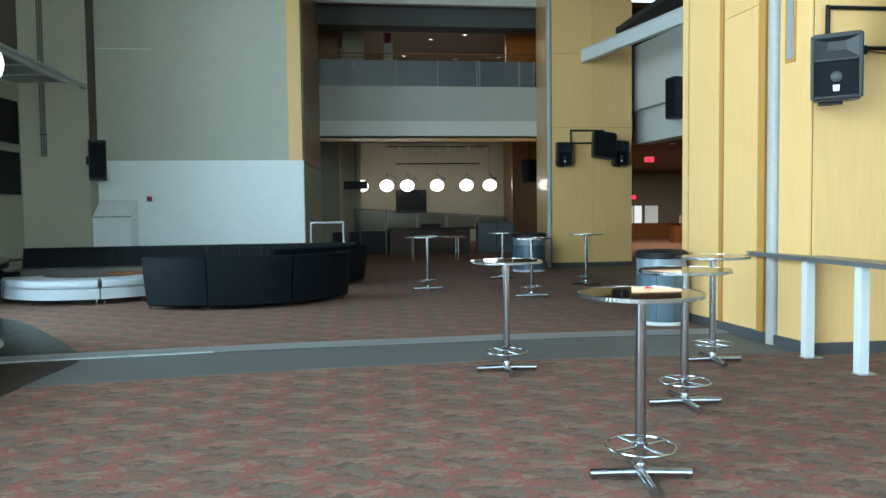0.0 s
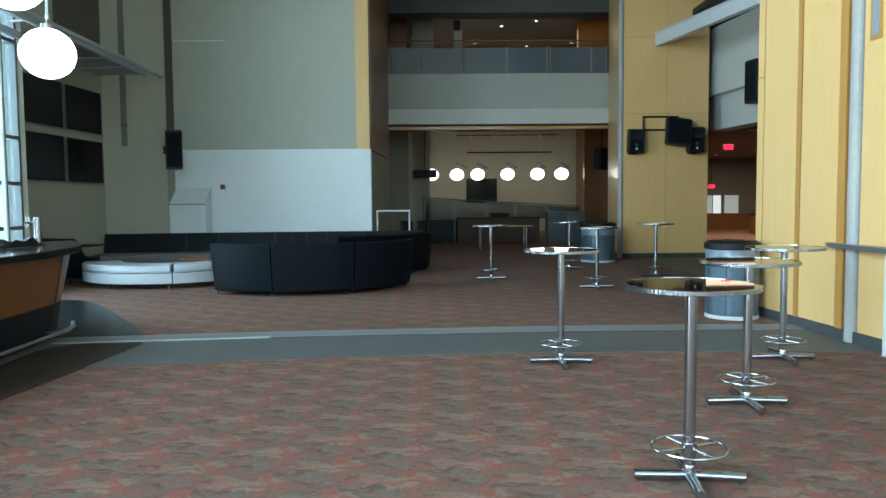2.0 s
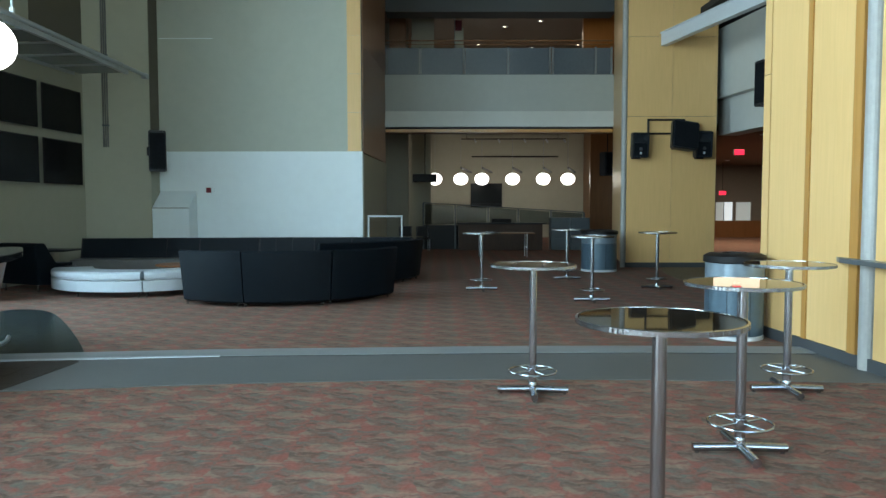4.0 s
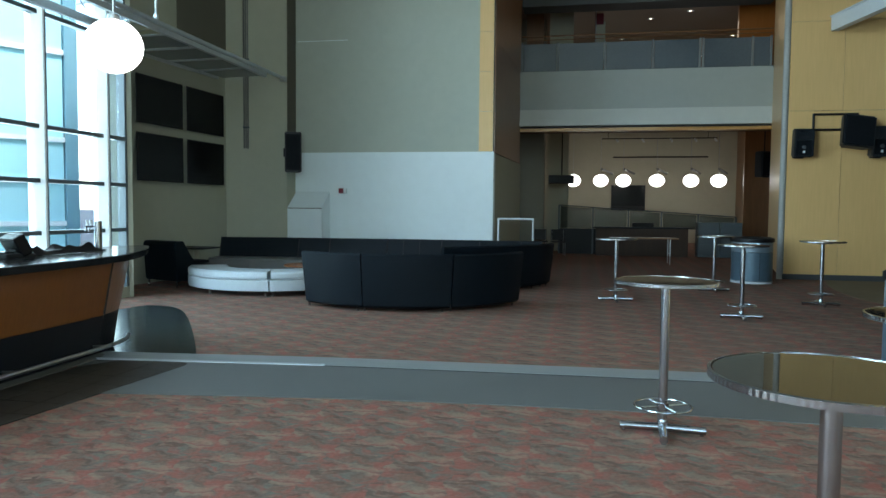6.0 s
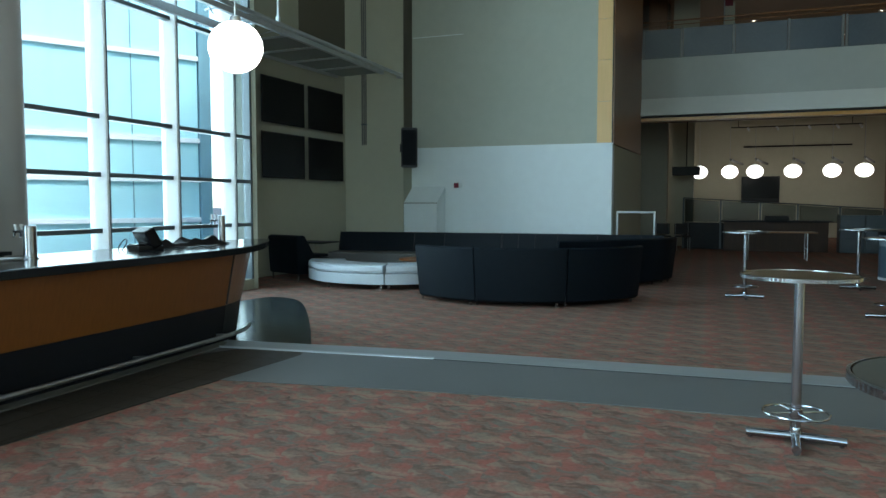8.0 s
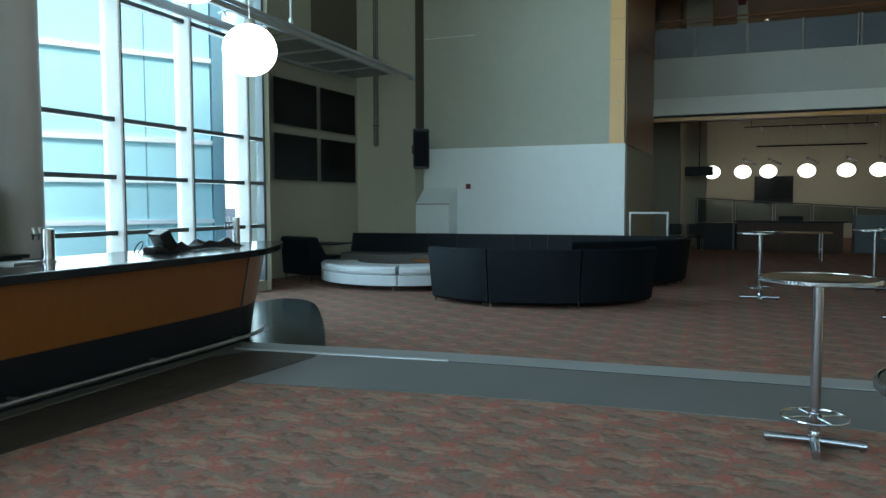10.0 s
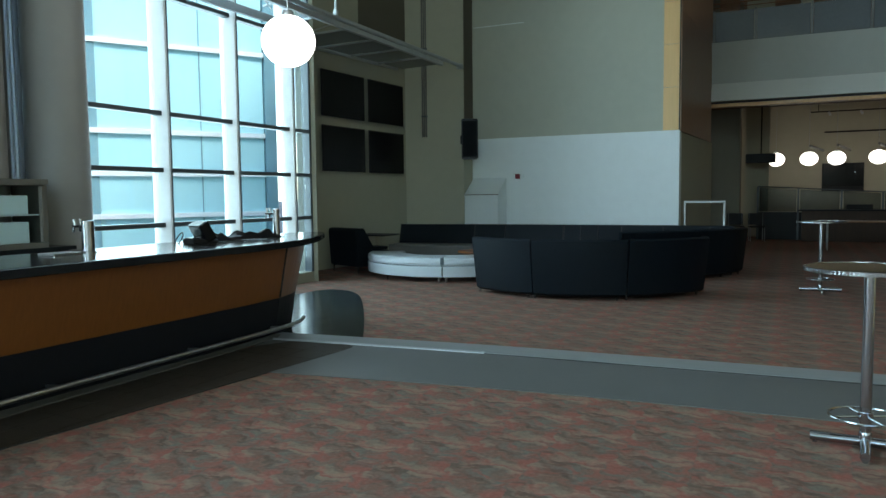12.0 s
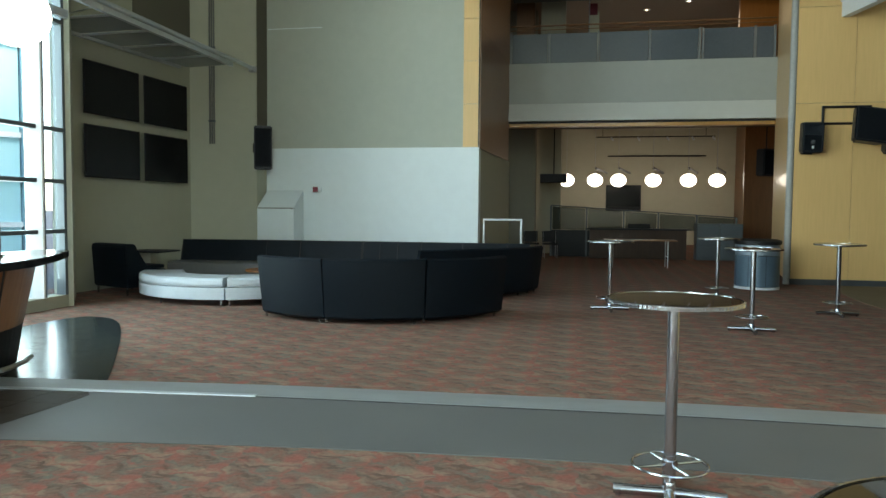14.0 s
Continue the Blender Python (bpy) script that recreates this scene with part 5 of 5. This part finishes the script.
guard = thing("ramp_guard", label="sloping glass ramp guard with grey posts", category="guard rail")
xs = [-0.97, 0.2, 1.4, 2.5, 3.7, 4.91]
gz = lambda x: 1.69 - 0.36 * (x + 0.97) / 5.88
for x in xs:
    part("post", box(x - 0.03, x + 0.03, 27.97, 28.03, 0, gz(x)), ALU_DARK, guard)
for a, b in zip(xs, xs[1:]):
    bm = bmesh.new()
    q = [bm.verts.new(v) for v in ((a + 0.05, 28.0, 1.0 * 0.9), (b - 0.05, 28.0, 0.9), (b - 0.05, 28.0, gz(b) - 0.03), (a + 0.05, 28.0, gz(a) - 0.03))]
    f = bm.faces.new(q)
    g = bmesh.ops.extrude_face_region(bm, geom=[f])
    bmesh.ops.translate(bm, vec=(0, 0.012, 0), verts=[v for v in g["geom"] if isinstance(v, bmesh.types.BMVert)])
    part("glass_panel", bm, PANE_DARK, guard)
part("handrail", tube((-0.97, 28, 1.70), (4.91, 28, 1.34), 0.02, 8), ALU_DARK, guard)
part("base_panel", box(-0.95, 3.4, 28.04, 28.12, 0, 0.88), BASE_DARK, guard)

fbar = thing("far_bar", label="reddish brown bar counter under the glass guard", category="bar counter")
part("front_panel", box(0.3, 3.3, 27.3, 27.36, 0, 0.92), DARK_BAR, fbar)
part("body", box(0.3, 3.3, 27.37, 27.8, 0, 0.92), BASE_DARK, fbar)
part("worktop", box(0.2, 3.4, 27.2, 27.9, 0.921, 0.97, 0.006), BASE_DARK, fbar)
part("display_case", box(1.5, 2.2, 27.45, 27.75, 0.971, 1.12, 0.01), BLACK, fbar)
for k, x in enumerate((3.95, 4.65)):
    c = thing("steel_cabinet", (x, 27.6, 0), label="grey steel back bar cabinet with drawers", category="cabinet", group="steel cabinets")
    part("body", box(-0.34, 0.34, -0.28, 0.28, 0, 1.15, 0.008), mat("blue_grey_paint", (0.07, 0.09, 0.10), 0.4, var=0.08), c)
    for z in (0.12, 0.46, 0.80):
        part("drawer", box(-0.31, 0.31, -0.30, -0.282, z, z + 0.3, 0.006), mat("blue_grey_drawer", (0.08, 0.10, 0.11), 0.4, var=0.08), c)
for x in (-1.55, -0.95):
    c = thing("dark_chair", (x, 27.0, 0), 10, label="dark stacking chair at the edge of the recess", category="chair", group="dark chairs")
    part("seat", box(-0.23, 0.23, -0.23, 0.23, 0.43, 0.47, 0.015), BLACK, c)
    part("backrest", box(-0.23, 0.23, 0.19, 0.23, 0.50, 0.86, 0.015), BLACK, c)
    for sx in (-0.2, 0.2):
        for sy in (-0.2, 0.2):
            part("leg", tube((sx, sy, 0), (sx, sy, 0.86 if sy > 0 else 0.43), 0.012, 8), STEEL, c)
ft = thing("folding_table", (1.58, 23.85, 0), label="long folding table with a brown top and bent steel legs", category="table")
part("tabletop", box(-0.95, 0.95, -0.38, 0.38, 0.72, 0.75, 0.006), BROWN_WOOD, ft)
for x in (-0.72, 0.72):
    part("leg", tube((x, -0.3, 0), (x, -0.28, 0.72), 0.014, 8, tube((x, 0.3, 0), (x, 0.28, 0.72), 0.014, 8, tube((x, -0.29, 0.3), (x, 0.29, 0.3), 0.012, 8))), STEEL, ft)
mon = thing("hanging_monitor", (-0.85, 28.0, 2.6), label="dark flat monitor hung sideways at the recess", category="monitor")
part("case", box(-0.5, 0.38, -0.15, 0.15, -0.15, 0.14, 0.02), BLACK, mon)
part("stem", tube((-0.05, 0, 0.14), (-0.05, 0, 5.46), 0.02, 8), BLACK, mon)
hung = loudspeaker("wall_loudspeaker", 5.75, 28.0, 3.1, 0.62, 0.4, 0.85, 35, 0, "black loudspeaker hung in the recess", False)
part("drop_rod", tube((0, 0, 0.42), (0, 0, 4.96), 0.02, 8), BLACK, hung)
pf = thing("pipe_barrier", (-1.68, 18.95, 0), label="white bent pipe barrier beside the wall end", category="barrier")
part("frame", tube((-0.40, 0, 0), (-0.40, 0, 1.31), 0.022, 8, tube((0.40, 0, 0), (0.40, 0, 1.31), 0.022, 8, tube((-0.42, 0, 1.31), (0.42, 0, 1.31), 0.024, 8))), ALU, pf)
part("lower_bar", tube((-0.40, 0, 0.5), (0.40, 0, 0.5), 0.016, 8), ALU, pf)

# ---- passage things ----
for x, y, z, w, ztop in ((9.74, 26.0, 3.37, 0.36, 3.62), (13.1, 36.0, 2.2, 0.36, 3.62)):
    ex = thing("exit_sign", (x, y, z), label="glowing red exit sign hung from the ceiling", category="exit sign", group="exit signs")
    part("case", box(-w / 2, w / 2, 0.0, 0.06, -0.10, 0.10, 0.008), ALU_DARK, ex)
    part("lit_face", box(-w / 2 + 0.02, w / 2 - 0.02, -0.006, -0.001, -0.09, 0.09), RED_SIGN, ex)
    part("stem", tube((0, 0.03, 0.11), (0, 0.03, ztop - z), 0.012, 6), BLACK, ex)
for x, y in ((9.0, 22.5), (10.6, 24.0), (9.6, 28.5), (11.4, 30.0), (12.5, 34.0)):
    d = thing("downlight", (x, y, 3.62), label="small round recessed ceiling downlight", category="downlight", group="passage downlights")
    part("ring", lathe([(0.07, 0.0), (0.11, 0.0), (0.11, -0.015), (0.07, -0.02)], 20), ALU, d)
    part("lens", lathe([(0, -0.006), (0.048, -0.006)], 20), DOWNLIGHT, d)
st = thing("stone_bench", (13.6, 33.0, 0), label="dark low counter by the far windows", category="counter")
part("body", box(0.2, 1.5, -0.3, 0.3, 0, 0.85, 0.01), BROWN_WOOD, st)
part("top", box(0.15, 1.55, -0.35, 0.35, 0.851, 0.9, 0.01), BLACK, st)
for k in range(5):
    bt = thing("white_bottle", (14.2 + 0.16 * k, 32.95 + 0.05 * (k % 2), 0.9), label="tall pale bottle on the far counter", category="bottle", group="pale bottles")
    part("glass", lathe([(0, 0), (0.05, 0), (0.05, 0.26), (0.02, 0.36), (0.02, 0.44), (0, 0.44)], 12), PAINT_CREAM, bt, smooth=True)

outlet = thing("wall_outlet", (4.13, 7.478, 3.13), label="white wall outlet with a black adapter and cable", category="outlet")
part("plate", box(-0.05, 0.05, -0.012, 0, -0.08, 0.08, 0.003), PAINT_WHITE, outlet)
part("adapter", box(-0.035, 0.045, -0.06, -0.013, -0.06, 0.03, 0.006), BLACK, outlet)
part("cable", tube((0.04, -0.03, -0.02), (0.5, -0.02, -0.07), 0.006, 6), BLACK, outlet)

# ---- slate tiles of the apron, the near ones also shade ----
for ob, region in tile_floors:
    s = 0.305
    i0 = int(min(p[0] for p in region) / s) - 2
    j0 = int(min(p[1] for p in region) / s) - 2
    for i in range(i0, i0 + 14):
        for j in range(j0, j0 + 28):
            x, y = i * s, j * s
            sq = clipped([(x + 0.004, y + 0.004), (x + s - 0.004, y + 0.004), (x + s - 0.004, y + s - 0.004), (x + 0.004, y + s - 0.004)], region)
            if len(sq) > 2 and max(p[0] for p in sq) - min(p[0] for p in sq) > 0.03:
                part("tile", prism(sq, 0.0067, 0.0082 + 0.0012 * random.random()), SLATE if "far" in ob.name else SHADE_TILE, ob)
